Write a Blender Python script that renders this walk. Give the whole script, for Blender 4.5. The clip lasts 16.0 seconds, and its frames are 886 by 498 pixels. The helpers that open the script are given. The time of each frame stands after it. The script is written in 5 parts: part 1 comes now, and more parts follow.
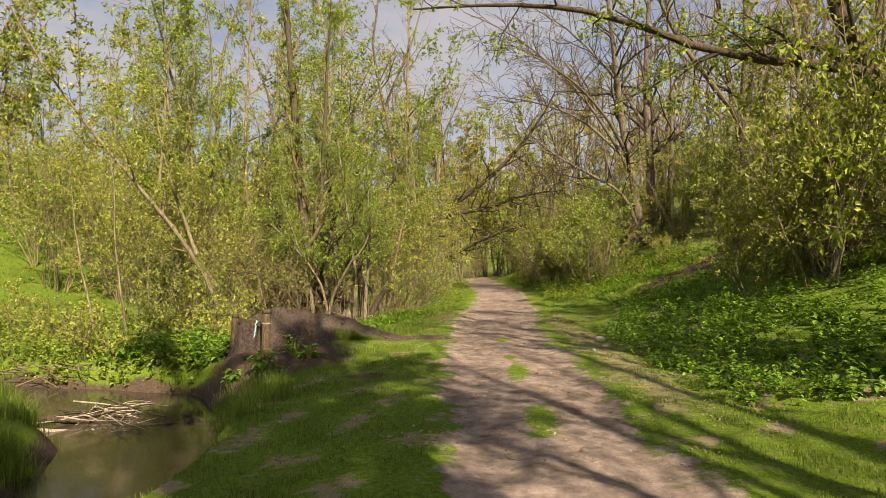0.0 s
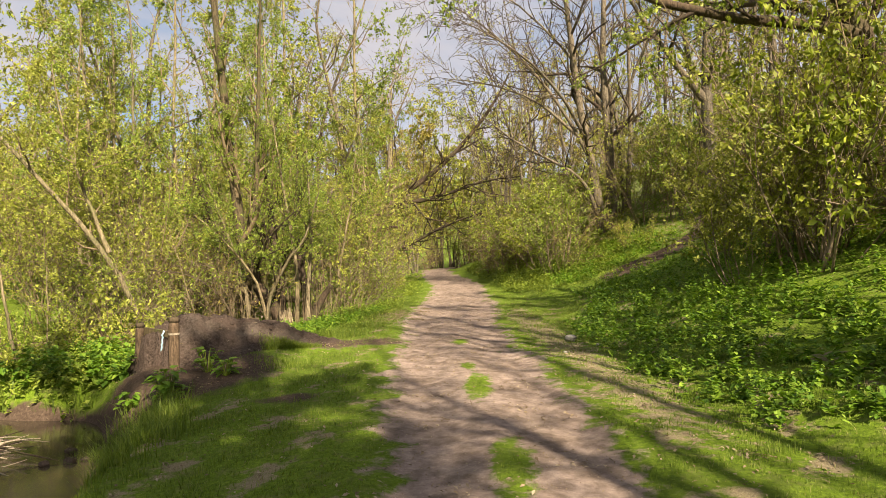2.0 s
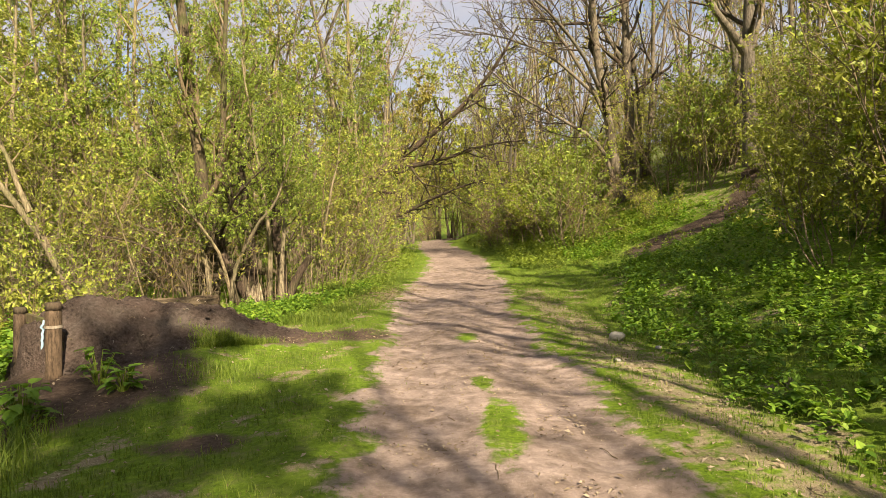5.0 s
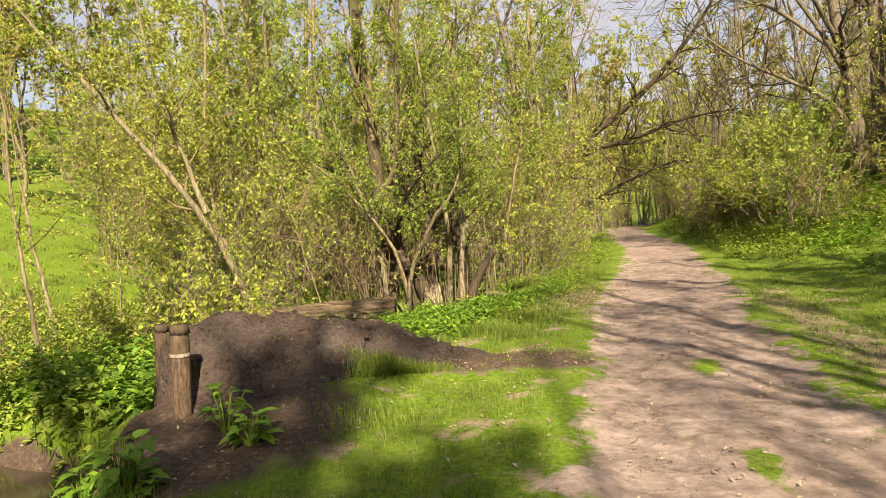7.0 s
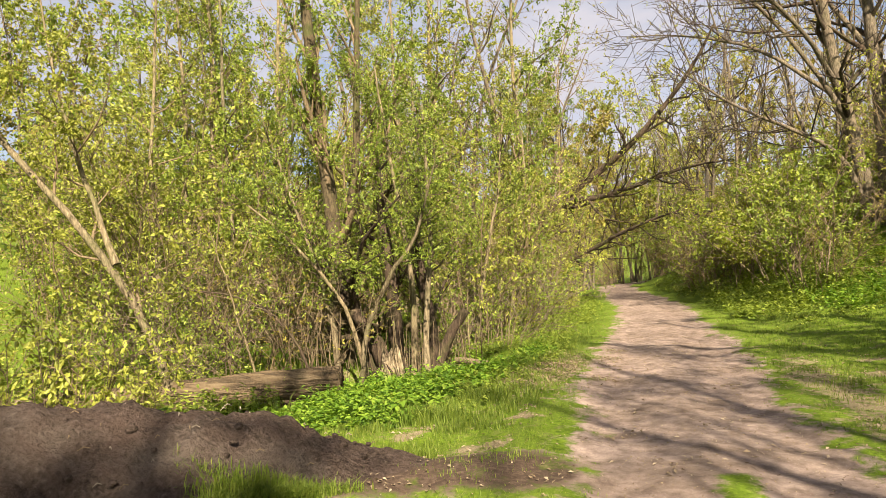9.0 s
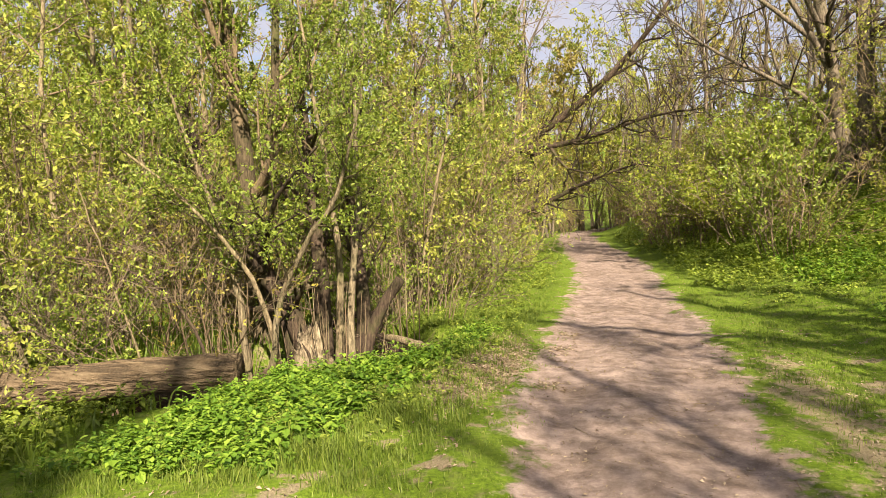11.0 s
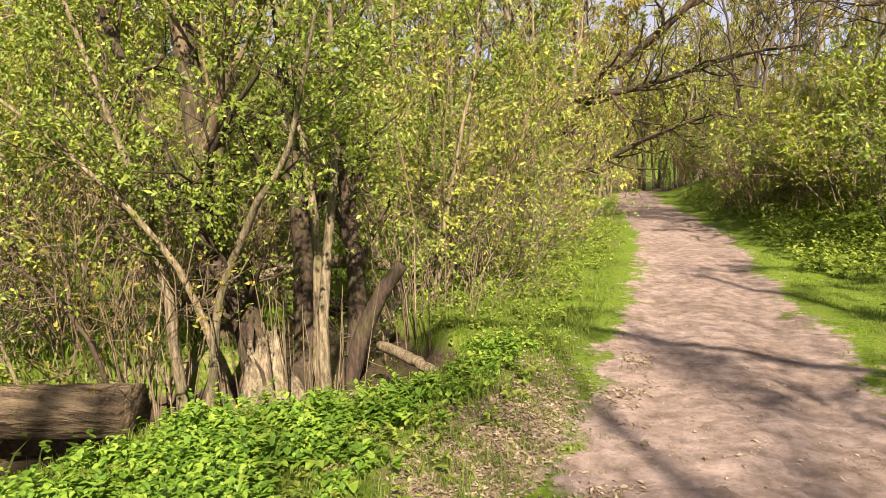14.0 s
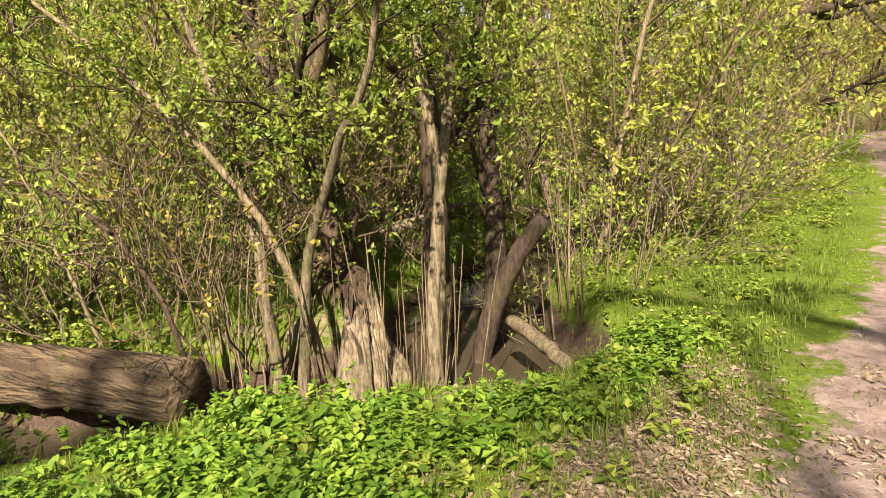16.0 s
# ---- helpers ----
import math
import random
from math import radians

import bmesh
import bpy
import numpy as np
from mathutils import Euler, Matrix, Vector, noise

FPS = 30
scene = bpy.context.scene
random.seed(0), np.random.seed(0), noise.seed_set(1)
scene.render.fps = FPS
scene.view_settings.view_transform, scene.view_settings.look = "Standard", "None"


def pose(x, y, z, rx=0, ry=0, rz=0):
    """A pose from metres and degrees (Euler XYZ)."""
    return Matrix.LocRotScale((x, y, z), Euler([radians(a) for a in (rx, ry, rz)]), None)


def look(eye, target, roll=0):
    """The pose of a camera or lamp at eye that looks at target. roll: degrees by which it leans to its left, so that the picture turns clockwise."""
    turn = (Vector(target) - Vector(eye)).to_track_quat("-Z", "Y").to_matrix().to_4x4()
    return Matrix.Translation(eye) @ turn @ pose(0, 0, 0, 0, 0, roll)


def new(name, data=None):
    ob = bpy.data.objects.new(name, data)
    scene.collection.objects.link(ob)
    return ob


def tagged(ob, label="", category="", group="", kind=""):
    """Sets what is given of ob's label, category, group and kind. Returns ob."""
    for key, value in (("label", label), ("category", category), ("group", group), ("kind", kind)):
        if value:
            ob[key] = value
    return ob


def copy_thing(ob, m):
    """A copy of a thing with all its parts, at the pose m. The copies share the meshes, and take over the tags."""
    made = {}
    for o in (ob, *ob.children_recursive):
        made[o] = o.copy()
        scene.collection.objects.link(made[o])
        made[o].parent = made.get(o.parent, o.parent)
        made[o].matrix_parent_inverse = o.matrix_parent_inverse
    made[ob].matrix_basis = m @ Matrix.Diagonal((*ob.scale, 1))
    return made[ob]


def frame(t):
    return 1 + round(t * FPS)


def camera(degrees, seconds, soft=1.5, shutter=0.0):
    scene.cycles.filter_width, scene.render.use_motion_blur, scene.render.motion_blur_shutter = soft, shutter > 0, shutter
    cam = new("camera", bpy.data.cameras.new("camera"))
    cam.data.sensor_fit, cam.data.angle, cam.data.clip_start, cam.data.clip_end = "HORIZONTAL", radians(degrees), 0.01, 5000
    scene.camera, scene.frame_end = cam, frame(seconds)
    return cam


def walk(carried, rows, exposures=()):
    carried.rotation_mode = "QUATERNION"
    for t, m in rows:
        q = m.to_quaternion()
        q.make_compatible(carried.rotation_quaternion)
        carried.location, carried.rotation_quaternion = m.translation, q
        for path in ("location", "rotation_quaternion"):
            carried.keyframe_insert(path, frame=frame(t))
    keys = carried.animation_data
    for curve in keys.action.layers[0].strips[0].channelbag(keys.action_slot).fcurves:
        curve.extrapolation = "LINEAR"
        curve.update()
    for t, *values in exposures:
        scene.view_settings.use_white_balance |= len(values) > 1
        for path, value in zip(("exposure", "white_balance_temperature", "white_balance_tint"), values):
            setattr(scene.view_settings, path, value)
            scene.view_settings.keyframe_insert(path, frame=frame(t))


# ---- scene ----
cam = camera(67.6, 16.0, soft=0.5)
PATH = [
    (0, (0.934, -3.812, 1.42), (0.695, -1.826, 1.458), -0.1),
    (0.5, (0.888, -3.407, 1.409), (0.811, -1.409, 1.375), -1.1),
    (1, (0.9, -3.027, 1.421), (0.735, -1.033, 1.413), -1.4),
    (1.5, (0.99, -2.623, 1.419), (0.765, -0.637, 1.488), -0.1),
    (2, (0.911, -2.196, 1.423), (0.803, -0.199, 1.433), -1.5),
    (2.5, (0.874, -1.727, 1.377), (0.62, 0.257, 1.328), -1.5),
    (3, (0.841, -1.355, 1.352), (0.65, 0.635, 1.275), -1.3),
    (3.2, (0.801, -1.149, 1.354), (0.697, 0.847, 1.268), -1.5),
    (5.3, (0.642, 0.795, 1.343), (0.542, 2.791, 1.272), -0.4),
    (5.5, (0.581, 0.983, 1.348), (0.489, 2.98, 1.283), -0.6),
    (6, (0.439, 1.419, 1.384), (0.237, 3.408, 1.349), -2.6),
    (6.5, (0.387, 1.907, 1.367), (0.015, 3.871, 1.29), -1.5),
    (7, (0.285, 2.325, 1.365), (-0.356, 4.217, 1.269), -2.5),
    (7.5, (0.235, 2.777, 1.361), (-0.627, 4.58, 1.273), -3.3),
    (8, (0.16, 3.307, 1.366), (-0.681, 5.111, 1.171), -1.9),
    (8.5, (0.136, 3.784, 1.415), (-0.451, 5.696, 1.405), -1.2),
    (9, (0.191, 4.194, 1.279), (-0.422, 6.096, 1.355), -2.3),
    (9.5, (0.088, 4.761, 1.434), (-0.495, 6.674, 1.454), -2.6),
    (9.7, (0.049, 4.918, 1.469), (-0.419, 6.862, 1.44), -2.6),
    (11.8, (0.19, 6.662, 1.748), (-0.345, 8.58, 1.563), -0.4),
    (12, (0.155, 6.878, 1.757), (-0.371, 8.796, 1.551), -1.1),
    (12.5, (0.074, 7.36, 1.762), (-0.35, 9.311, 1.644), -2.0),
    (13, (0.029, 7.834, 1.753), (-0.451, 9.773, 1.658), -0.7),
    (13.5, (-0.085, 8.329, 1.721), (-0.646, 10.243, 1.563), 0.3),
    (14, (-0.194, 8.793, 1.704), (-0.856, 10.664, 1.46), -0.5),
    (14.5, (-0.189, 9.215, 1.667), (-0.997, 11.018, 1.356), -0.5),
    (15, (-0.301, 9.653, 1.669), (-1.093, 11.474, 1.431), -0.4),
    (15.5, (-0.325, 10.057, 1.606), (-1.263, 11.792, 1.275), -0.7),
    (16, (-0.363, 10.478, 1.524), (-1.541, 12.047, 1.134), -1.9),
]
walk(cam, [(t, look(eye, target, roll)) for t, eye, target, roll in PATH], ((0, 1.14, 6900, 12), (1.5, 1.45, 6900, 12), (3, 1.43, 6900, 12), (5.5, 1.5, 6900, 12), (9, 1.58, 6750, 13), (16, 1.58, 6450, 20)))

# ---- sun, sky ----
SUN_TO = Vector((0.46, -0.89, 0.80)).normalized()
sun = new("sun", bpy.data.lights.new("sun", "SUN"))
sun.data.energy, sun.data.angle, sun.data.color = 5.0, radians(0.8), (1.0, 0.89, 0.70)
sun.matrix_world = look(SUN_TO * 60, (0, 0, 0))
world = bpy.data.worlds.new("sky")
scene.world = world
world.use_nodes = True
wt = world.node_tree
wt.nodes.clear()
w_out = wt.nodes.new("ShaderNodeOutputWorld")
w_bg = wt.nodes.new("ShaderNodeBackground")
w_sky = wt.nodes.new("ShaderNodeTexSky")
w_sky.sky_type = "NISHITA"
w_sky.sun_disc = False
w_sky.sun_elevation = math.asin(SUN_TO.z)
w_sky.sun_rotation = math.atan2(SUN_TO.x, SUN_TO.y)
w_co = wt.nodes.new("ShaderNodeTexCoord")
w_map = wt.nodes.new("ShaderNodeMapping")
w_map.inputs["Scale"].default_value = (1.6, 1.6, 4.0)
w_noise = wt.nodes.new("ShaderNodeTexNoise")
w_noise.inputs["Scale"].default_value = 2.2
w_noise.inputs["Detail"].default_value = 7
w_noise.inputs["Roughness"].default_value = 0.58
w_ramp = wt.nodes.new("ShaderNodeValToRGB")
w_ramp.color_ramp.elements[0].position = 0.25
w_ramp.color_ramp.elements[1].position = 0.62
w_mix = wt.nodes.new("ShaderNodeMixRGB")
w_mix.inputs["Color2"].default_value = (4.9, 4.9, 5.4, 1)
w_bg.inputs["Strength"].default_value = 0.05
wt.links.new(w_co.outputs["Generated"], w_map.inputs["Vector"])
wt.links.new(w_map.outputs["Vector"], w_noise.inputs["Vector"])
wt.links.new(w_noise.outputs["Fac"], w_ramp.inputs["Fac"])
wt.links.new(w_ramp.outputs["Color"], w_mix.inputs["Fac"])
wt.links.new(w_sky.outputs["Color"], w_mix.inputs["Color1"])
wt.links.new(w_mix.outputs["Color"], w_bg.inputs["Color"])
wt.links.new(w_bg.outputs["Background"], w_out.inputs["Surface"])


# ---- materials ----
def nodes_of(name):
    m = bpy.data.materials.new(name)
    m.use_nodes = True
    m.node_tree.nodes.clear()
    return m, m.node_tree


def node(nt, kind, **inputs):
    n = nt.nodes.new(kind)
    for k, v in inputs.items():
        n.inputs[k.replace("_", " ")].default_value = v
    return n


def noise_at(nt, scale, detail=5, rough=0.6, vec=None):
    n = node(nt, "ShaderNodeTexNoise", Scale=scale, Detail=detail, Roughness=rough)
    if vec is not None:
        nt.links.new(vec, n.inputs["Vector"])
    return n.outputs["Fac"]


def ramp(nt, fac, stops):
    n = nt.nodes.new("ShaderNodeValToRGB")
    el = n.color_ramp.elements
    while len(el) < len(stops):
        el.new(0.5)
    for e, (p, c) in zip(el, stops):
        e.position, e.color = p, (*c, 1)
    nt.links.new(fac, n.inputs["Fac"])
    return n.outputs["Color"]


def mix(nt, fac, a, b, blend="MIX"):
    n = nt.nodes.new("ShaderNodeMixRGB")
    n.blend_type = blend
    for sock, v in (("Fac", fac), ("Color1", a), ("Color2", b)):
        if isinstance(v, (int, float)):
            n.inputs[sock].default_value = v
        elif isinstance(v, tuple):
            n.inputs[sock].default_value = (*v, 1)
        else:
            nt.links.new(v, n.inputs[sock])
    return n.outputs["Color"]


def calc(nt, op, a, b=0.0, clamp=False):
    n = nt.nodes.new("ShaderNodeMath")
    n.operation, n.use_clamp = op, clamp
    for k, v in enumerate((a, b)):
        if isinstance(v, (int, float)):
            n.inputs[k].default_value = v
        else:
            nt.links.new(v, n.inputs[k])
    return n.outputs[0]


def finish(nt, colour, rough=0.85, bump=None, strength=0.4, dist=0.02, spec=0.3, translucent=None, amount=0.4):
    out = nt.nodes.new("ShaderNodeOutputMaterial")
    p = nt.nodes.new("ShaderNodeBsdfPrincipled")
    p.inputs["Specular IOR Level"].default_value = spec
    if isinstance(colour, tuple):
        p.inputs["Base Color"].default_value = (*colour, 1)
    else:
        nt.links.new(colour, p.inputs["Base Color"])
    if isinstance(rough, (int, float)):
        p.inputs["Roughness"].default_value = rough
    else:
        nt.links.new(rough, p.inputs["Roughness"])
    if bump is not None:
        b = node(nt, "ShaderNodeBump", Strength=strength, Distance=dist)
        nt.links.new(bump, b.inputs["Height"])
        nt.links.new(b.outputs["Normal"], p.inputs["Normal"])
    if translucent is not None:
        t = nt.nodes.new("ShaderNodeBsdfTranslucent")
        nt.links.new(translucent, t.inputs["Color"])
        mx = node(nt, "ShaderNodeMixShader", Fac=amount)
        nt.links.new(p.outputs["BSDF"], mx.inputs[1])
        nt.links.new(t.outputs["BSDF"], mx.inputs[2])
        nt.links.new(mx.outputs["Shader"], out.inputs["Surface"])
    else:
        nt.links.new(p.outputs["BSDF"], out.inputs["Surface"])


def leaf_material(name, dark, mid, light, amount=0.42, rough=0.5):
    m, nt = nodes_of(name)
    g = nt.nodes.new("ShaderNodeNewGeometry")
    o = nt.nodes.new("ShaderNodeObjectInfo")
    r = calc(nt, "ADD", calc(nt, "MULTIPLY", g.outputs["Random Per Island"], 0.8), calc(nt, "MULTIPLY", o.outputs["Random"], 0.2))
    c = ramp(nt, r, [(0.0, dark), (0.5, mid), (1.0, light)])
    c2 = mix(nt, 1.0, c, (1.2, 1.2, 0.7), "MULTIPLY")
    finish(nt, c, rough, spec=0.35, translucent=c2, amount=amount)
    return m


def bark_material(name, dark, light, moss=0.0, scale=1.0):
    m, nt = nodes_of(name)
    co = nt.nodes.new("ShaderNodeTexCoord")
    mp = node(nt, "ShaderNodeMapping", Scale=(14 * scale, 14 * scale, 3.2 * scale))
    nt.links.new(co.outputs["Object"], mp.inputs["Vector"])
    fine = noise_at(nt, 2.2, 8, 0.7, mp.outputs["Vector"])
    big = noise_at(nt, 1.3 * scale, 4, 0.6, co.outputs["Object"])
    c = ramp(nt, fine, [(0.38, dark), (0.66, light)])
    c = mix(nt, calc(nt, "MULTIPLY", big, 0.5), c, tuple(v * 0.55 for v in light))
    if moss:
        ms = calc(nt, "MULTIPLY", calc(nt, "SUBTRACT", noise_at(nt, 3.0, 5, 0.6, co.outputs["Object"]), 0.48, True), moss * 6, True)
        c = mix(nt, ms, c, (0.09, 0.11, 0.03))
    o = nt.nodes.new("ShaderNodeObjectInfo")
    c = mix(nt, 1.0, c, ramp(nt, o.outputs["Random"], [(0, (0.8, 0.8, 0.8)), (1, (1.15, 1.1, 1.05))]), "MULTIPLY")
    finish(nt, c, 0.9, fine, 1.0, 0.03, 0.15)
    return m


M_leaf_yellow = leaf_material("young_leaves", (0.138, 0.154, 0.0254), (0.281, 0.302, 0.0462), (0.43, 0.439, 0.0809), 0.34)
M_leaf_green = leaf_material("green_leaves", (0.0845, 0.125, 0.0169), (0.193, 0.256, 0.0339), (0.361, 0.418, 0.0665), 0.34)
M_leaf_deep = leaf_material("shrub_leaves", (0.105, 0.142, 0.0153), (0.216, 0.267, 0.0248), (0.41, 0.441, 0.0461), 0.32)
M_leaf_catkin = leaf_material("bud_scales", (0.168, 0.132, 0.0294), (0.252, 0.213, 0.0392), (0.357, 0.315, 0.0588), 0.3)
M_nettle = leaf_material("nettle_leaves", (0.0492, 0.108, 0.0118), (0.116, 0.222, 0.0175), (0.274, 0.392, 0.044), 0.38, 0.55)
M_grass = leaf_material("grass_blades", (0.0725, 0.11, 0.0124), (0.126, 0.186, 0.0199), (0.233, 0.278, 0.0494), 0.35, 0.6)
M_grass_dry = leaf_material("dry_grass_blades", (0.14, 0.14, 0.042), (0.21, 0.217, 0.056), (0.322, 0.294, 0.126), 0.3, 0.7)
M_litter = leaf_material("dead_leaves", (0.11, 0.075, 0.045), (0.26, 0.195, 0.12), (0.40, 0.33, 0.24), 0.1, 0.8)
M_bark_grey = bark_material("grey_bark", (0.05, 0.041, 0.03), (0.27, 0.225, 0.165), 0.15)
M_bark_dark = bark_material("dark_bark", (0.028, 0.021, 0.016), (0.125, 0.092, 0.064), 0.3)
M_bark_pale = bark_material("pale_bark", (0.06, 0.046, 0.026), (0.42, 0.345, 0.215), 0.4)
M_bark_moss = bark_material("mossy_bark", (0.042, 0.033, 0.021), (0.19, 0.148, 0.085), 0.6)
M_twig_grey = bark_material("twig_bark", (0.121, 0.0945, 0.0648), (0.324, 0.257, 0.182))
M_twig_brown = bark_material("brown_twig_bark", (0.12, 0.088, 0.05), (0.31, 0.24, 0.15))
M_torn = bark_material("torn_wood", (0.05, 0.033, 0.018), (0.56, 0.46, 0.30), 0.25, 0.8)
def log_material():
    m, nt = nodes_of("cracked_log_wood")
    co = nt.nodes.new("ShaderNodeTexCoord").outputs["Object"]
    mp = node(nt, "ShaderNodeMapping", Scale=(0.8, 6, 9), Rotation=(0, 0, radians(-17)))
    nt.links.new(co, mp.inputs["Vector"])
    fibre = noise_at(nt, 2.0, 6, 0.6, mp.outputs["Vector"])
    fine = noise_at(nt, 40, 5, 0.7, co)
    c = ramp(nt, fibre, [(0.42, (0.016, 0.011, 0.007)), (0.48, (0.12, 0.082, 0.046)), (0.56, (0.19, 0.138, 0.08)), (0.7, (0.30, 0.23, 0.14))])
    c = mix(nt, 0.35, c, ramp(nt, fine, [(0.3, (0.15, 0.1, 0.06)), (0.7, (0.36, 0.28, 0.18))]))
    finish(nt, c, 0.9, fibre, 1.0, 0.2, 0.15)
    return m


M_log = log_material()
M_post = bark_material("weathered_post_wood", (0.035, 0.025, 0.016), (0.19, 0.135, 0.09), 0.0, 1.6)
M_drift = bark_material("bleached_driftwood", (0.20, 0.16, 0.11), (0.60, 0.52, 0.41))


def ground_material():
    m, nt = nodes_of("meadow_and_trodden_earth")
    co = nt.nodes.new("ShaderNodeTexCoord").outputs["Object"]
    fine = noise_at(nt, 22, 8, 0.75, co)
    mid = noise_at(nt, 6.5, 6, 0.62, co)
    big = noise_at(nt, 0.9, 4, 0.55, co)
    grit = noise_at(nt, 120, 4, 0.7, co)
    bare = nt.nodes.new("ShaderNodeAttribute")
    bare.attribute_name = "bare"
    mud = nt.nodes.new("ShaderNodeAttribute")
    mud.attribute_name = "mud"
    lit = nt.nodes.new("ShaderNodeAttribute")
    lit.attribute_name = "litter"
    grass = ramp(nt, fine, [(0.3, (0.042, 0.064, 0.008)), (0.5, (0.11, 0.175, 0.012)), (0.7, (0.20, 0.275, 0.028))])
    grass = mix(nt, calc(nt, "MULTIPLY", calc(nt, "SUBTRACT", mid, 0.5, True), 2.6, True), grass, (0.192, 0.163, 0.074))
    # uneven sward: darker green patches, also painting in the meadow's patches of shade
    sward = noise_at(nt, 0.45, 6, 0.65, co)
    grass = mix(nt, calc(nt, "MULTIPLY", calc(nt, "SUBTRACT", sward, 0.47, True), 4.5, True), grass, mix(nt, fine, (0.035, 0.065, 0.008), (0.13, 0.17, 0.02)))
    sand = ramp(nt, fine, [(0.28, (0.225, 0.175, 0.15)), (0.5, (0.30, 0.234, 0.20)), (0.74, (0.37, 0.298, 0.262))])
    sand = mix(nt, calc(nt, "MULTIPLY", calc(nt, "SUBTRACT", big, 0.42, True), 2.6, True), sand, mix(nt, fine, (0.148, 0.107, 0.0814), (0.237, 0.185, 0.148)))
    patchy = noise_at(nt, 2.6, 6, 0.65, co)
    sand = mix(nt, calc(nt, "MULTIPLY", calc(nt, "SUBTRACT", patchy, 0.47, True), 4.0, True), sand, mix(nt, fine, (0.104, 0.074, 0.0555), (0.266, 0.204, 0.163)))
    sand = mix(nt, 1.0, sand, ramp(nt, mid, [(0.36, (0.62, 0.59, 0.56)), (0.64, (1.2, 1.18, 1.16))]), "MULTIPLY")
    sand = mix(nt, calc(nt, "MULTIPLY", calc(nt, "SUBTRACT", grit, 0.62, True), 5.0, True), sand, (0.66, 0.60, 0.54))
    earth = ramp(nt, fine, [(0.3, (0.0333, 0.0222, 0.0148)), (0.5, (0.074, 0.0503, 0.0355)), (0.7, (0.148, 0.107, 0.0777))])
    leafy = ramp(nt, grit, [(0.3, (0.125, 0.10, 0.058)), (0.55, (0.26, 0.212, 0.125)), (0.75, (0.42, 0.355, 0.24))])

    def edge(attr, sharp=5.0, wob=1.0):
        v = calc(nt, "ADD", attr.outputs["Fac"], calc(nt, "MULTIPLY", calc(nt, "SUBTRACT", mid, 0.5), wob))
        v = calc(nt, "ADD", v, calc(nt, "MULTIPLY", calc(nt, "SUBTRACT", fine, 0.5), 0.5))
        return calc(nt, "MULTIPLY", calc(nt, "SUBTRACT", v, 0.5 - 0.5 / sharp), sharp, True)

    c = mix(nt, edge(lit, 4.0, 1.7), grass, leafy)
    c = mix(nt, edge(bare, 3.5, 1.4), c, sand)
    c = mix(nt, edge(mud, 4.0, 0.7), c, earth)
    relief = calc(nt, "ADD", calc(nt, "MULTIPLY", mid, 0.9), calc(nt, "ADD", calc(nt, "MULTIPLY", fine, 0.6), calc(nt, "MULTIPLY", grit, 0.3)))
    finish(nt, c, 0.95, relief, 0.8, 0.028, 0.12)
    return m


def earth_material():
    m, nt = nodes_of("dug_earth")
    co = nt.nodes.new("ShaderNodeTexCoord").outputs["Object"]
    fine = noise_at(nt, 30, 7, 0.7, co)
    mid = noise_at(nt, 5, 5, 0.6, co)
    c = ramp(nt, fine, [(0.32, (0.0294, 0.02, 0.0153)), (0.48, (0.088, 0.0627, 0.0487)), (0.62, (0.142, 0.105, 0.0847)), (0.75, (0.26, 0.212, 0.175))])
    c = mix(nt, calc(nt, "MULTIPLY", calc(nt, "SUBTRACT", mid, 0.45, True), 2.5, True), c, (0.142, 0.0971, 0.0774))
    c = mix(nt, calc(nt, "MULTIPLY", calc(nt, "SUBTRACT", noise_at(nt, 1.7, 4, 0.6, co), 0.5, True), 3.0, True), c, mix(nt, fine, (0.10, 0.078, 0.06), (0.27, 0.22, 0.18)))
    finish(nt, c, 0.95, calc(nt, "ADD", fine, mid), 1.0, 0.09, 0.12)
    return m


def water_material():
    m, nt = nodes_of("muddy_creek_water")
    co = nt.nodes.new("ShaderNodeTexCoord").outputs["Object"]
    n = noise_at(nt, 3.0, 3, 0.5, co)
    c = ramp(nt, noise_at(nt, 0.7, 4, 0.6, co), [(0.3, (0.04, 0.03, 0.018)), (0.7, (0.075, 0.059, 0.038))])
    finish(nt, c, 0.10, n, 0.08, 0.05, 0.5)
    return m


def stone_material():
    m, nt = nodes_of("pale_field_stone")
    co = nt.nodes.new("ShaderNodeTexCoord").outputs["Object"]
    n = noise_at(nt, 18, 7, 0.7, co)
    c = ramp(nt, n, [(0.3, (0.20, 0.18, 0.15)), (0.65, (0.30, 0.28, 0.245))])
    finish(nt, c, 0.85, n, 0.6, 0.02)
    return m


def plain_material(name, colour, rough=0.6, metal=0.0):
    m, nt = nodes_of(name)
    co = nt.nodes.new("ShaderNodeTexCoord").outputs["Object"]
    n = noise_at(nt, 25, 5, 0.6, co)
    c = mix(nt, n, tuple(v * 0.75 for v in colour), tuple(min(1, v * 1.15) for v in colour))
    finish(nt, c, rough, n, 0.2, 0.005)
    return m


M_ground, M_earth, M_water, M_stone = ground_material(), earth_material(), water_material(), stone_material()
M_blue = plain_material("pale_blue_plastic", (0.45, 0.66, 0.78), 0.4)


